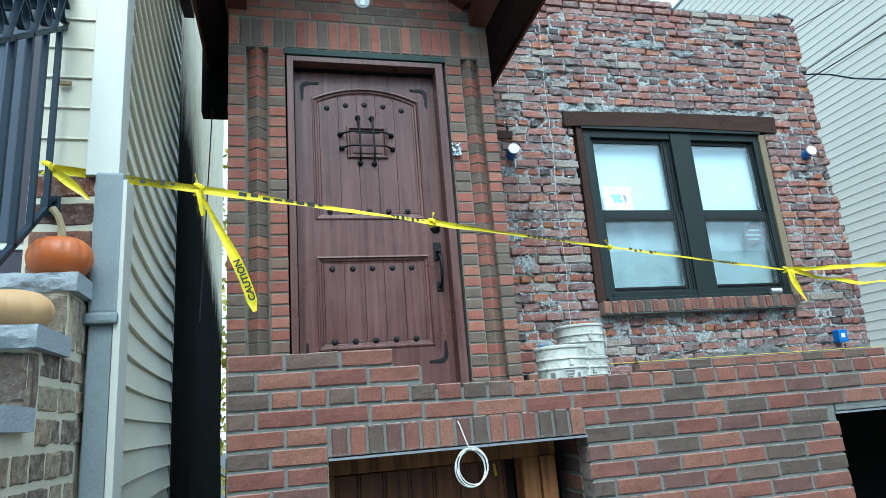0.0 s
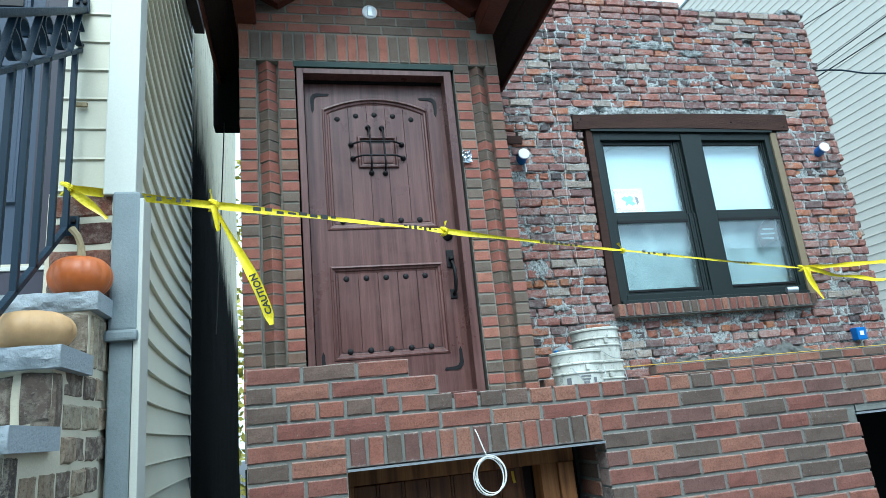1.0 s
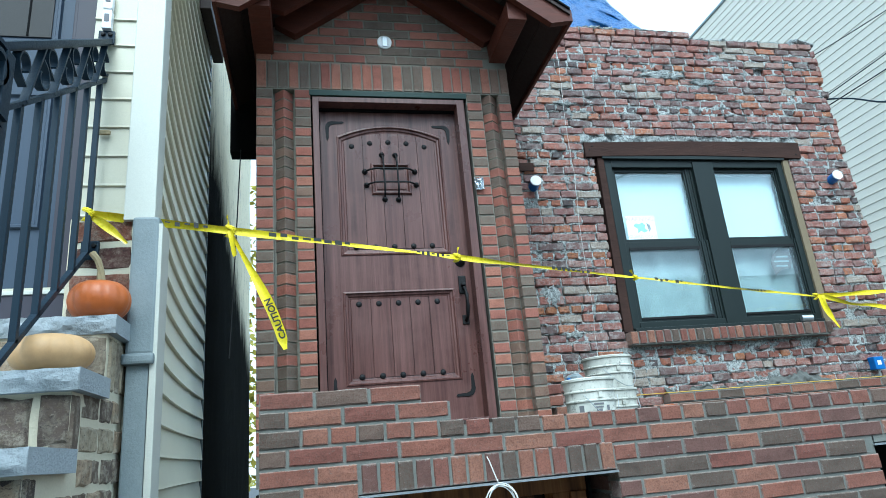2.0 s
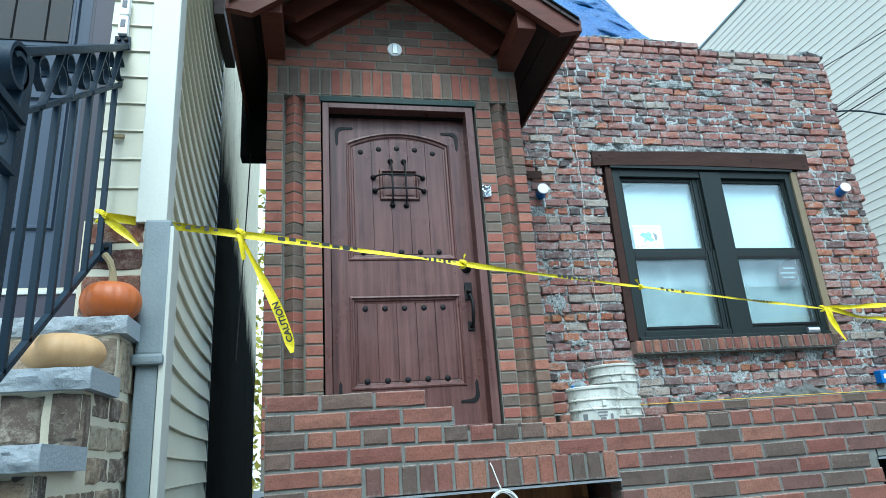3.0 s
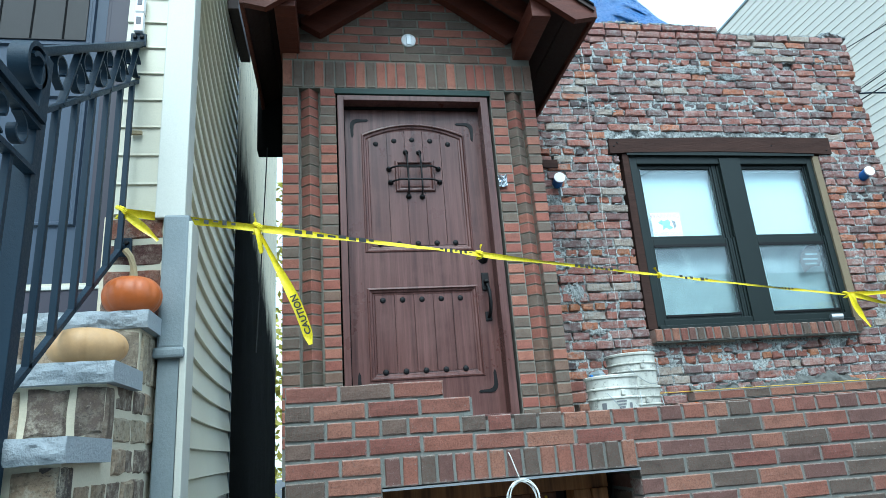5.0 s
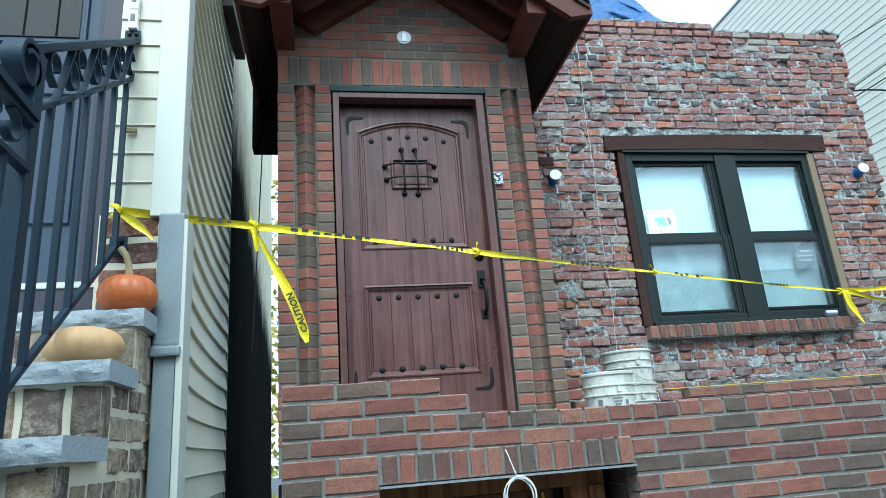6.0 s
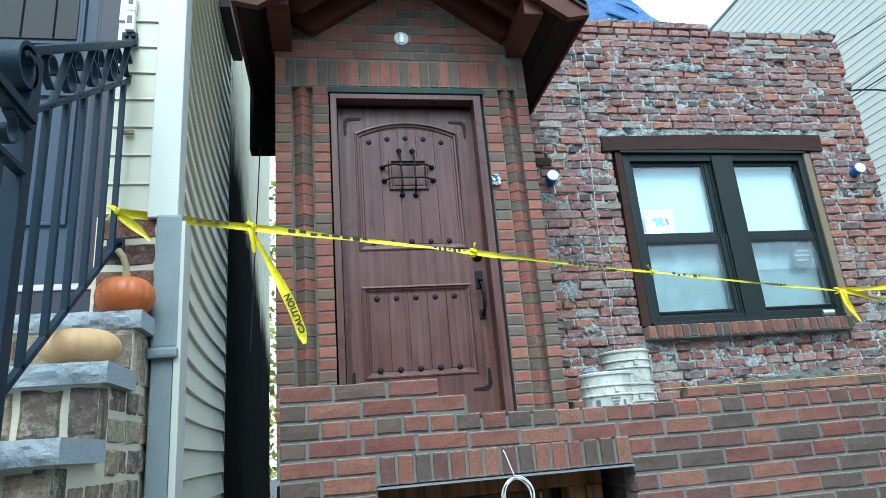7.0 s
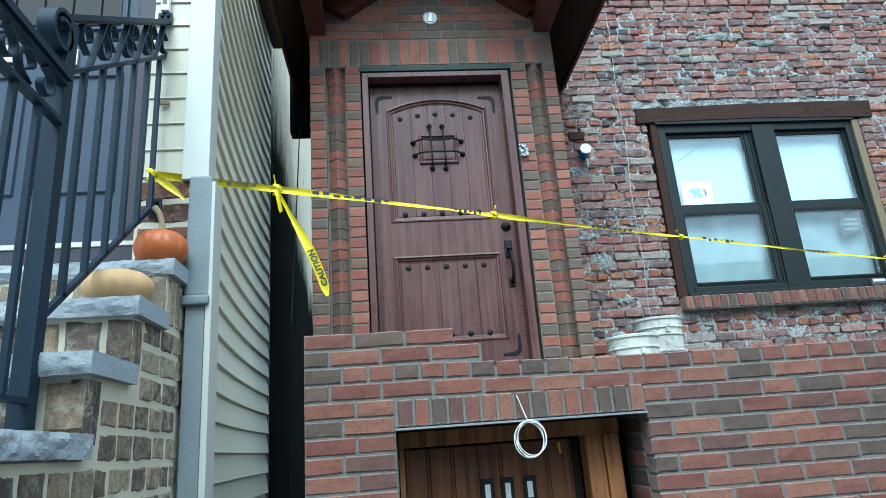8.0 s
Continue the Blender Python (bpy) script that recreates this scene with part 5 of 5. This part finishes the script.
def pipe_cap(x, z, label):
    t_ = thing("capped_pipe", (x, 1.92, z), label, "pipe cap", "capped pipes in the old wall")
    a = Vector((x, 1.96, z))
    b = Vector((x - 0.012, 1.86, z + 0.012))
    part("pipe", tube([a, b], 0.040, 24), M_blue, t_)
    d = (b - a).normalized()
    part("cap", tube([b - d * 0.004, b + d * 0.008], 0.043, 28), M_whiteplastic, t_, "white round cap")
    return t_


pc = pipe_cap(1.953, 3.659, "blue pipe stub with white cap in the old brick wall")
part("tie", tube([(1.959, 1.915, 3.614), (1.963, 1.912, 3.569), (1.961, 1.913, 3.541)], 0.006, 6), M_whiteplastic, pc)
pipe_cap(4.724, 3.709, "blue pipe stub with white cap near the wall corner")
eb = thing("electrical_box", (4.62, 1.93, 2.06), "blue plastic electrical box on the old wall", "electrical box")
part("box", box(4.575, 4.665, 1.885, 1.95, 2.055, 2.155, 0.006), M_blue, eb)
part("label", box(4.60, 4.635, 1.883, 1.8852, 2.09, 2.125), M_whiteplastic, eb)
lb = thing("light_outlet", (0.733, 1.2, 4.35), "round white outlet plate on the brick gable", "outlet")
v, f = lathe([(0.0, 0.006), (0.044, 0.006), (0.050, 0.003), (0.050, -0.01)], (0, 0, 0), 28)
part("plate", ([(0.733 + a, 1.196 - c, 4.395 + b) for a, b, c in v], f), M_whiteplastic, lb)
part("insert", box(0.716, 0.752, 1.184, 1.192, 4.358, 4.432, 0.003), M_steel, lb)
foil = thing("foil_wrapped_box", (1.282, 1.195, 3.31), "small doorbell box wrapped in crumpled foil", "box")
rf = random.Random(3)
_bm = bmesh.new()
bmesh.ops.create_grid(_bm, x_segments=6, y_segments=7, size=0.5)
for q in _bm.verts:
    q.co = Vector((1.283 + q.co.x * 0.058, 1.178 + rf.uniform(-0.010, 0.010), 3.352 + q.co.y * 0.085))
part("foil", _bm, M_foil, foil)
part("box", box(1.262, 1.305, 1.19, 1.21, 3.315, 3.39, 0.003), M_steel, foil)
sp = part("grey_pipe_end", tube([(4.03, 1.905, 2.495), (4.11, 1.88, 2.490)], 0.026, 18), M_steel)
tagged(sp, "short grey pipe end lying on the window sill", "pipe")
for z in (3.537, 3.446):
    s = thing("siding_clip", (-0.55, -0.17, z), "white plastic sensor box on the cream siding", "sensor", "sensor boxes on the siding")
    part("case", box(-0.566, -0.532, -0.195, -0.165, z - 0.042, z + 0.042, 0.004), M_whiteplastic, s)
    part("window", box(-0.558, -0.540, -0.197, -0.1945, z - 0.012, z + 0.022), M_greyink, s)
nk = part("broken_clip", box(-0.553, -0.512, -0.176, -0.164, 2.958, 2.974, 0.002), M_stem)
tagged(nk, "small broken bracket hole in the cream siding", "bracket")

# fresh cement smeared over the begun courses
sm = []
for i in range(216):
    x = 2.75 + 2.15 * i / 215
    hgt = 0.012 + 0.085 * max(0, noise.noise(Vector((x * 2.2, 0.4, 1.0))) + 0.25) + 0.05 * max(0, noise.noise(Vector((x * 9, 2.4, 1.0)))) + 0.03 * max(0, noise.noise(Vector((x * 24, 5.4, 1.0))))
    for k in range(12):
        f_ = k / 11
        lump = 0.022 * noise.noise(Vector((x * 16, f_ * 2.5, 5))) + 0.012 * noise.noise(Vector((x * 40, f_ * 6, 9)))
        sm.append((x, 1.890 + 0.05 * f_ + lump, 1.97 + (hgt * 1.3 + 0.015) * f_ + 0.008 * noise.noise(Vector((x * 40, k * 2.0, 9)))))
part("cement_smear", (sm, [(i * 12 + k, i * 12 + 12 + k, i * 12 + 13 + k, i * 12 + 1 + k) for i in range(215) for k in range(11)]), M_cement, old_wall, "wet grey cement smeared on the ledge", smooth=True)

# blue tarpaulin over the roof behind the old wall
tv, tf = [], []
for i in range(49):
    x = 1.75 + 1.66 * i / 48
    b_ = 0.85 if x < 2.75 else max(0.03, 0.85 * (1 - ((x - 2.75) / 0.65) ** 2))
    for j in range(25):
        q = j / 24
        fold = 0.09 * noise.noise(Vector((x * 4 + q * 4, q * 6, 2.2))) + 0.07 * abs(noise.noise(Vector((x * 9 + q * 9, q * 3 - x * 4, 8.1)))) + 0.015 * noise.noise(Vector((x * 26, q * 14, 3.3)))
        tv.append((x + 0.02 * noise.noise(Vector((x * 6, q * 6, 4))), 1.985 + 0.30 * q + fold * 0.6, 5.135 + 0.03 * (x - 2.4) + b_ * q ** 0.75 + fold))
for i in range(48):
    for j in range(24):
        a = i * 25 + j
        tf.append((a, a + 25, a + 26, a + 1))
tarp = part("blue_tarp", (tv, tf), M_tarp, smooth=True)
tagged(tarp, "crumpled blue tarpaulin draped over the old roof edge", "tarpaulin")

# yellow-green leaves beyond the alley, their sunlit glow put into the colour
rl = random.Random(77)
lv_, lf_ = [], []
for i in range(2600):
    c = Vector((rl.uniform(-1.4, 0.5), rl.uniform(6.5, 9.0), 6.0 * rl.random() ** 1.3))
    a = Vector((rl.gauss(0, 1), rl.gauss(0, 1), rl.gauss(0, 1))).normalized() * rl.uniform(0.05, 0.10)
    b_ = a.cross(Vector((rl.gauss(0, 1), rl.gauss(0, 1), rl.gauss(0, 1)))).normalized() * 0.04
    o = len(lv_)
    lv_ += [c - a, c + b_, c + a, c - b_]
    lf_.append((o, o + 1, o + 2, o + 3))
leaves = part("leaves", (lv_, lf_), M_leaf)
tagged(leaves, "yellow-green leaves beyond the alley, coloured as sunlit", "foliage", kind="stuff")

# pale row of houses across the street, closing the place behind the camera
street_wall = thing("wall_opposite", (0, -14.2, 0), "plain grey house fronts across the street", "wall", kind="structure")
part("wall_face", box(-26, 26, -14.6, -14.2, 0, 7.0), M_opposite, street_wall)

# ---- bricks ----
P = 0.0677
H = 0.0577
rngb = random.Random(5)
S_full = brick_set("brick", M_red, 1, 0.193, H, 0.088, 0.0042, 0.0017, 0.0016, 8)
S_head = brick_set("brick", M_red, 2, 0.092, H, 0.088, 0.0042, 0.0017, 0.0016, 8)
S_three = brick_set("brick", M_red, 3, 0.142, H, 0.088, 0.0042, 0.0017, 0.0016)
S_edge = brick_set("brick", M_red, 4, 0.056, 0.103, 0.088, 0.0040, 0.0021, 0.0016, 8)
SIZES = {0.203: S_full, 0.1025: S_head, 0.152: S_three}
far_pieces = []


TOP = 1.993


def put_brick(x, ztop, w, parent):
    dip = 0.019 * min(1, max(0, (x - 0.45) / 0.7))
    z = ztop - H / 2 - (dip if ztop - 0.02 < TOP - 2 * P else 0)
    y = rngb.uniform(-0.0022, 0.0015)
    turn = rngb.uniform(-0.5, 0.5)
    if x < 3.05 and z > 1.13:
        lay("brick", rngb.choice(SIZES[w]), parent, pose(x, y, z + rngb.uniform(-0.001, 0.001), 0, turn, 0))
    else:
        v, f = brick_geometry(rngb, w - 0.009, H, 0.088, 0.0035, 0.0014, 0.0012)
        far_pieces.append(([(a + x, b + y, c + z) for a, b, c in v], f))


def course(x0, x1, ztop, first, rest, parent):
    """One course from x0 to x1: a first brick, then a run of alike ones, closed by what fits."""
    x, w = x0, first
    while x < x1 - 0.05:
        left = x1 - x
        if w > left + 0.012:
            w = 0.152 if left > 0.13 else 0.1025
            if w > left + 0.02:
                break
        put_brick(x + w / 2, ztop, w, parent)
        x += w
        w = rest if rngb.random() > 0.06 else (0.152 if rest == 0.203 else rest)


course(0, 0.61, TOP, 0.203, 0.203, front_wall)
course(0, 0.722, TOP - P, 0.1025, 0.203, front_wall)
course(0, 5.2, TOP - 2 * P, 0.152, 0.1025, front_wall)
course(0, 5.2, TOP - 3 * P, 0.1025, 0.203, front_wall)
for k in range(4, 29):
    zt = TOP - k * P
    if zt < 0.06:
        break
    course(0, 0.362, zt, 0.203 if k % 2 == 0 else 0.152, 0.152 if k % 2 == 0 else 0.203, front_wall)
    over = zt - H > 1.60
    course(1.358, 5.2 if over else 2.574, zt, 0.1025 if k % 2 == 0 else 0.203, 0.203, front_wall)
    if not over and zt > 0.8:
        lay("brick", rngb.choice(S_full), front_wall, pose(1.3625, 0.198, zt - H / 2, 0, 0, -90))
for k in range(15):
    lay("brick", rngb.choice(S_edge), front_wall, pose(0.394 + k * 0.0668, rngb.uniform(-0.002, 0.001), 1.667, 0, rngb.uniform(-0.8, 0.8), 0))
tagged(part("brick_field", joined(far_pieces), M_red_far, front_wall, "rest of the red brick courses"), kind="stuff")

# bay bricks
B_pier = brick_set("brick", M_bay, 6, 0.097, H, 0.06, 0.003, 0.001, 0.001)
B_pier_r = brick_set("brick", M_bay, 7, 0.086, H, 0.06, 0.003, 0.001, 0.001)
B_full = brick_set("brick", M_bay, 8, 0.194, H, 0.06, 0.003, 0.001, 0.001)
B_half = brick_set("brick", M_bay, 9, 0.092, H, 0.06, 0.003, 0.001, 0.001)
B_sold = brick_set("brick", M_bay, 10, 0.058, 0.196, 0.06, 0.003, 0.001, 0.001)
_tri = bpy.data.meshes.new("corner_brick")
_h = H / 2
_out = [(-0.056, 0.058), (-0.054, 0.050), (-0.003, 0.0), (0.003, 0.0), (0.054, 0.050), (0.056, 0.058)]
_tri.from_pydata([(x, y, z) for z in (-_h, _h) for x, y in _out], [], [(0, 1, 2, 3, 4, 5), (11, 10, 9, 8, 7, 6)] + [(i, 6 + i, 6 + (i + 1) % 6, (i + 1) % 6) for i in range(6)])
_tri.materials.append(M_bay)
for k in range(33):
    z = 4.016 - k * P - H / 2
    for x, s in ((-0.052, B_pier), (0.184, B_pier), (1.314, B_pier), (1.530, B_pier_r)):
        lay("brick", rngb.choice(s), bay, pose(x + rngb.uniform(-0.001, 0.001), 1.2 + rngb.uniform(-0.002, 0.002), z, 0, rngb.uniform(-0.4, 0.4), 0))
    for x in (0.067, 1.429):
        lay("corner_brick", _tri, bay, pose(x, 1.206 + rngb.uniform(-0.002, 0.002), z, 0, 0, rngb.uniform(-1.5, 1.5)))
for k in range(25):
    lay("brick", rngb.choice(B_sold), bay, pose(-0.070 + k * 0.0672, 1.2 + rngb.uniform(-0.002, 0.002), 4.124, 0, rngb.uniform(-0.6, 0.6), 0))
for r in range(11):
    z = 4.232 + r * P + H / 2
    half = 0.85 if r == 0 else (0.9 - (r - 1) * P / SLOPE)
    x = -0.105 + (0.0 if r % 2 else 0.1)
    if r % 2 == 0 and abs(x - 0.05 - 0.735) < half:
        lay("brick", rngb.choice(B_half), bay, pose(-0.055, 1.2, z))
    while x < 1.5:
        if abs(x + 0.1 - 0.735) < half and (x + 0.2 < 1.60):
            lay("brick", rngb.choice(B_full), bay, pose(x + 0.0985, 1.2 + rngb.uniform(-0.002, 0.002), z, 0, rngb.uniform(-0.4, 0.4), 0))
        x += 0.203

# first bricks of a pier beside the bay
for z, x in ((1.70, 1.685), (1.767, 1.69), (1.835, 1.685), (1.902, 1.69), (1.97, 1.65), (2.037, 1.645)):
    lay("brick", rngb.choice(S_head), bay, pose(x, 1.30 + rngb.uniform(-0.006, 0.006), z, 0, rngb.uniform(-1, 1), rngb.uniform(-3, 3)))

# stoop bricks
rs = random.Random(12)
T_mesh = {w: brick_set("brick", M_tumbled, int(w * 1000), w, 0.059, 0.05, 0.005, 0.0035, 0.003, 6) for w in (0.10, 0.145, 0.20, 0.07)}
T_mesh[0.20] = brick_set("brick", M_pier, 77, 0.20, 0.082, 0.05, 0.007, 0.004, 0.003, 4)
T_sold = brick_set("brick", M_tumbled, 78, 0.066, 0.165, 0.05, 0.006, 0.004, 0.003, 6)
for k in range(4):
    lay("brick", rs.choice(T_sold), stoop, pose(SX + 0.006, -0.285 + 0.043 * k + 0.030 * (k > 0), 2.088, 0, 0, 90) @ Matrix.Diagonal((0.62 if k else 1.0, 1, 1, 1)))
for yf, z in ((-0.605, 1.885), (-0.86, 1.68)):
    lay("brick", rs.choice(T_sold), stoop, pose(SX + 0.006, yf + 0.030, z, 0, 0, 90))
SC = 0.0885
for k in range(9):
    z = 1.946 - k * SC
    front = -0.605 if z > 1.75 else (-0.86 if z > 1.55 else -1.35)
    y = front + (0.078 if z > 1.55 else 0.005)
    if 1.60 < z < 1.80 and front > -0.7:
        y = front + 0.078
    while y < -0.20:
        w = rs.choice((0.10, 0.145, 0.10, 0.10, 0.07))
        if y + w > -0.165:
            w = 0.07
        lay("brick", rs.choice(T_mesh[w]), stoop, pose(SX + 0.005 + rs.uniform(-0.003, 0.003), y + w / 2 + 0.005, z, 0, rs.uniform(-1, 1), 90) @ Matrix.Diagonal((1, 1, 1.18, 1)))
        y += w + 0.017
for (z, y0, y1), yf in zip(TREADS, (-0.335, -0.605, -0.86)):
    x = SX - 0.002
    while x > -1.4:
        w = rs.choice((0.10, 0.10, 0.07, 0.10, 0.145))
        lay("brick", rs.choice(T_mesh[w]), stoop, pose(x - w / 2, yf - 0.008, z - 0.131, 0, 0, 0) @ Matrix.Diagonal((1, 1, 2.1, 1)))
        x -= w + 0.021
for k in range(4):
    lay("brick", rs.choice(T_mesh[0.20]), stoop, pose(-0.517, -0.151, 2.585 - k * 0.098, 0, rs.uniform(-0.6, 0.6), 0))

# old wall bricks
ro = random.Random(31)
OH = 0.0575
OP = 0.0713
O_mesh = {w: brick_set("brick", M_old, int(w * 991), w, OH, 0.09, 0.005, 0.0042, 0.003, 9) for w in (0.20, 0.095, 0.145)}
OH_mesh = brick_set("brick", M_old_head, 733, 0.095, OH, 0.09, 0.007, 0.007, 0.004, 8)
old_rest, old_heads = [], []
n_old = 0


def old_top(x):
    return 5.19 if x < 3.63 else (5.115 if x < 4.93 else 5.02)


for k in range(50):
    z = 1.663 + k * OP
    header = k % 6 == 2
    end = 4.955 + ro.uniform(-0.03, 0.03)
    runs = [(1.55, end)]
    if 2.40 < z < 3.93:
        runs = [(1.55, 2.512), (4.348, end)]
    elif 3.87 < z < 4.09:
        runs = [(1.55, 2.425), (4.470, end)]
    for a, b in runs:
        x = a - (ro.uniform(0.02, 0.11) if a < 2 else 0)
        while x < b - 0.03:
            w = 0.095 if header else ro.choice((0.20, 0.20, 0.145, 0.20, 0.095, 0.145, 0.20))
            gap = ro.uniform(0.011, 0.019)
            real_w = w * ro.uniform(0.84, 1.02)
            if x + real_w > b - 0.035:
                real_w = b - x - ro.uniform(0.0, 0.012)
                w = min(O_mesh, key=lambda q: abs(q - real_w))
            xm = x + real_w / 2
            x += real_w + gap
            if z > old_top(xm) or xm < 1.53 or real_w < 0.025:
                continue
            rubble = 2.53 < xm < 4.22 and 2.28 < z < 2.345
            if rubble and ro.random() < 0.18:
                continue
            if abs(xm - 4.275) < 0.085 and abs(z - 4.79) < 0.035:
                continue
            lost = ro.random()
            y = 1.945 + ro.uniform(-0.004, 0.006) + (0.003 if header else 0) + (0.006 if lost < 0.08 else 0) + (rubble and ro.uniform(0.002, 0.010))
            wave = 0.003 * math.sin(xm * 2.3 + k * 0.6)
            m = pose(xm, y, z + wave, ro.uniform(-1.6, 1.6), ro.uniform(-0.8, 0.8), ro.uniform(-1.5, 1.5)) @ Matrix.Diagonal((real_w / w, 1, ro.uniform(0.93, 1.03) * (0.92 if header else 1.0), 1))
            if xm < 2.9 and n_old < 298:
                lay("brick", ro.choice(OH_mesh if header else O_mesh[w]), old_wall, m)
                n_old += 1
            else:
                v, f = brick_geometry(ro, w, OH, 0.09, 0.006, 0.006, 0.003)
                (old_heads if header else old_rest).append(([m @ Vector(p) for p in v], f))
lumps = []
# broken return at the right end of the wall
for k in range(47):
    z = 1.70 + k * OP
    if ro.random() < 0.85:
        m = pose(4.985 + ro.uniform(-0.015, 0.02), 2.03 + ro.uniform(-0.02, 0.02), z, ro.uniform(-3, 3), ro.uniform(-3, 3), ro.uniform(-8, 8))
        v, f = brick_geometry(ro, 0.095, OH, 0.14, 0.006, 0.006, 0.004)
        old_rest.append(([m @ Vector(p) for p in v], f))
part("wood_block", box(1.845, 1.970, 1.928, 2.00, 3.788, 3.857, 0.003), M_oldwood, old_wall, "dark wooden block set in the brickwork")
# smears of newer cement on the old bricks
for cx, cz, wx, wz in ((1.80, 2.985, 0.20, 0.045), (1.98, 2.77, 0.07, 0.09), (1.85, 3.52, 0.08, 0.04), (2.10, 2.47, 0.10, 0.03), (3.3, 4.72, 0.22, 0.035), (3.7, 4.66, 0.16, 0.03), (2.33, 4.42, 0.1, 0.03)):
    v, f = [], []
    for i in range(25):
        for j in range(13):
            u, w = i / 12 - 1, j / 6 - 1
            e = max(0, 1 - u * u - w * w)
            v.append((cx + u * wx * (1 + 0.5 * noise.noise(Vector((w * 3, cx, cz)))), 1.952 - 0.014 * e ** 0.5 + 0.012 * noise.noise(Vector((u * 5, w * 5, cx * 9))) + (0.03 if e == 0 else 0), cz + w * wz * (1 + 0.9 * noise.noise(Vector((u * 4.5, cz, cx))))))
    f = [(i * 13 + j, i * 13 + 13 + j, i * 13 + 14 + j, i * 13 + 1 + j) for i in range(24) for j in range(12)]
    part("cement_smear", (v, f), M_mortar_old, old_wall, "rough grey cement smear", smooth=True)
# lumps of mortar squeezed out of the joints
for i in range(1500):
    x, z = ro.uniform(1.6, 4.9), 1.663 + (ro.randrange(49) + 0.5) * OP
    if (2.44 < x < 4.42 and 2.38 < z < 4.10) or z > old_top(x) - 0.08:
        continue
    if noise.noise(Vector((x * 1.3, 0.7, z * 1.3))) < -0.12:
        continue
    w, h = ro.uniform(0.012, 0.06), ro.uniform(0.006, 0.017)
    v, f = brick_geometry(ro, w, h, 0.04, 0.004, 0.006, 0.006)
    m = pose(x, 1.946 + ro.uniform(-0.006, 0.008), z, 0, ro.uniform(-9, 9), 0)
    lumps.append(([m @ Vector(p) for p in v], f))
# crust of mortar along the broken top
for i in range(260):
    x = ro.uniform(2.2, 4.95)
    zt = (5.156 if x < 3.62 else 5.085) + 0.036
    if x > 4.72:
        zt += 0.045 * max(0, math.sin((x - 4.72) / 0.23 * math.pi))
    v, f = brick_geometry(ro, ro.uniform(0.03, 0.09), ro.uniform(0.012, 0.032), 0.09, 0.006, 0.008, 0.008)
    m = pose(x, 1.955 + ro.uniform(-0.008, 0.06), zt + ro.uniform(-0.014, 0.006), 0, ro.uniform(-14, 14), ro.uniform(-20, 20))
    lumps.append(([m @ Vector(p) for p in v], f))
tagged(part("mortar_lumps", joined(lumps), M_lime, old_wall, "squeezed lumps of old mortar"), kind="stuff")
tagged(part("brick_headers", joined(old_heads), M_old_head_far, old_wall, "orange header courses of the old wall"), kind="stuff")
tagged(part("brick_field", joined(old_rest), M_old_far, old_wall, "rest of the weathered brick courses"), kind="stuff")
# window sill of bricks on edge
O_edge = brick_set("brick", M_red, 17, 0.055, 0.092, 0.10, 0.004, 0.002, 0.002)
for k in range(26):
    lay("brick", ro.choice(O_edge), old_wall, pose(2.548 + k * 0.0676, 1.868 + ro.uniform(-0.003, 0.003), 2.413 + ro.uniform(-0.002, 0.002), 0, ro.uniform(-1, 1), 0))
part("sill_bed", box(2.525, 4.245, 1.880, 1.98, 2.358, 2.452), M_mortar, old_wall)
# new courses begun at the foot of the old wall
for r, x0 in ((0, 2.72), (1, 2.58), (2, 2.45)):
    x = x0 + 0.1
    while x < 4.95:
        lay("brick", ro.choice(S_full), old_wall, pose(x, 1.842 + ro.uniform(-0.002, 0.002), 1.958 - r * P, 0, ro.uniform(-0.4, 0.4), 0))
        x += 0.203
    part("new_course_bed", box(x0 + 0.004, 4.95, 1.849, 1.94, 1.925 - r * P, 1.988 - r * P - 0.001), M_mortar, old_wall)
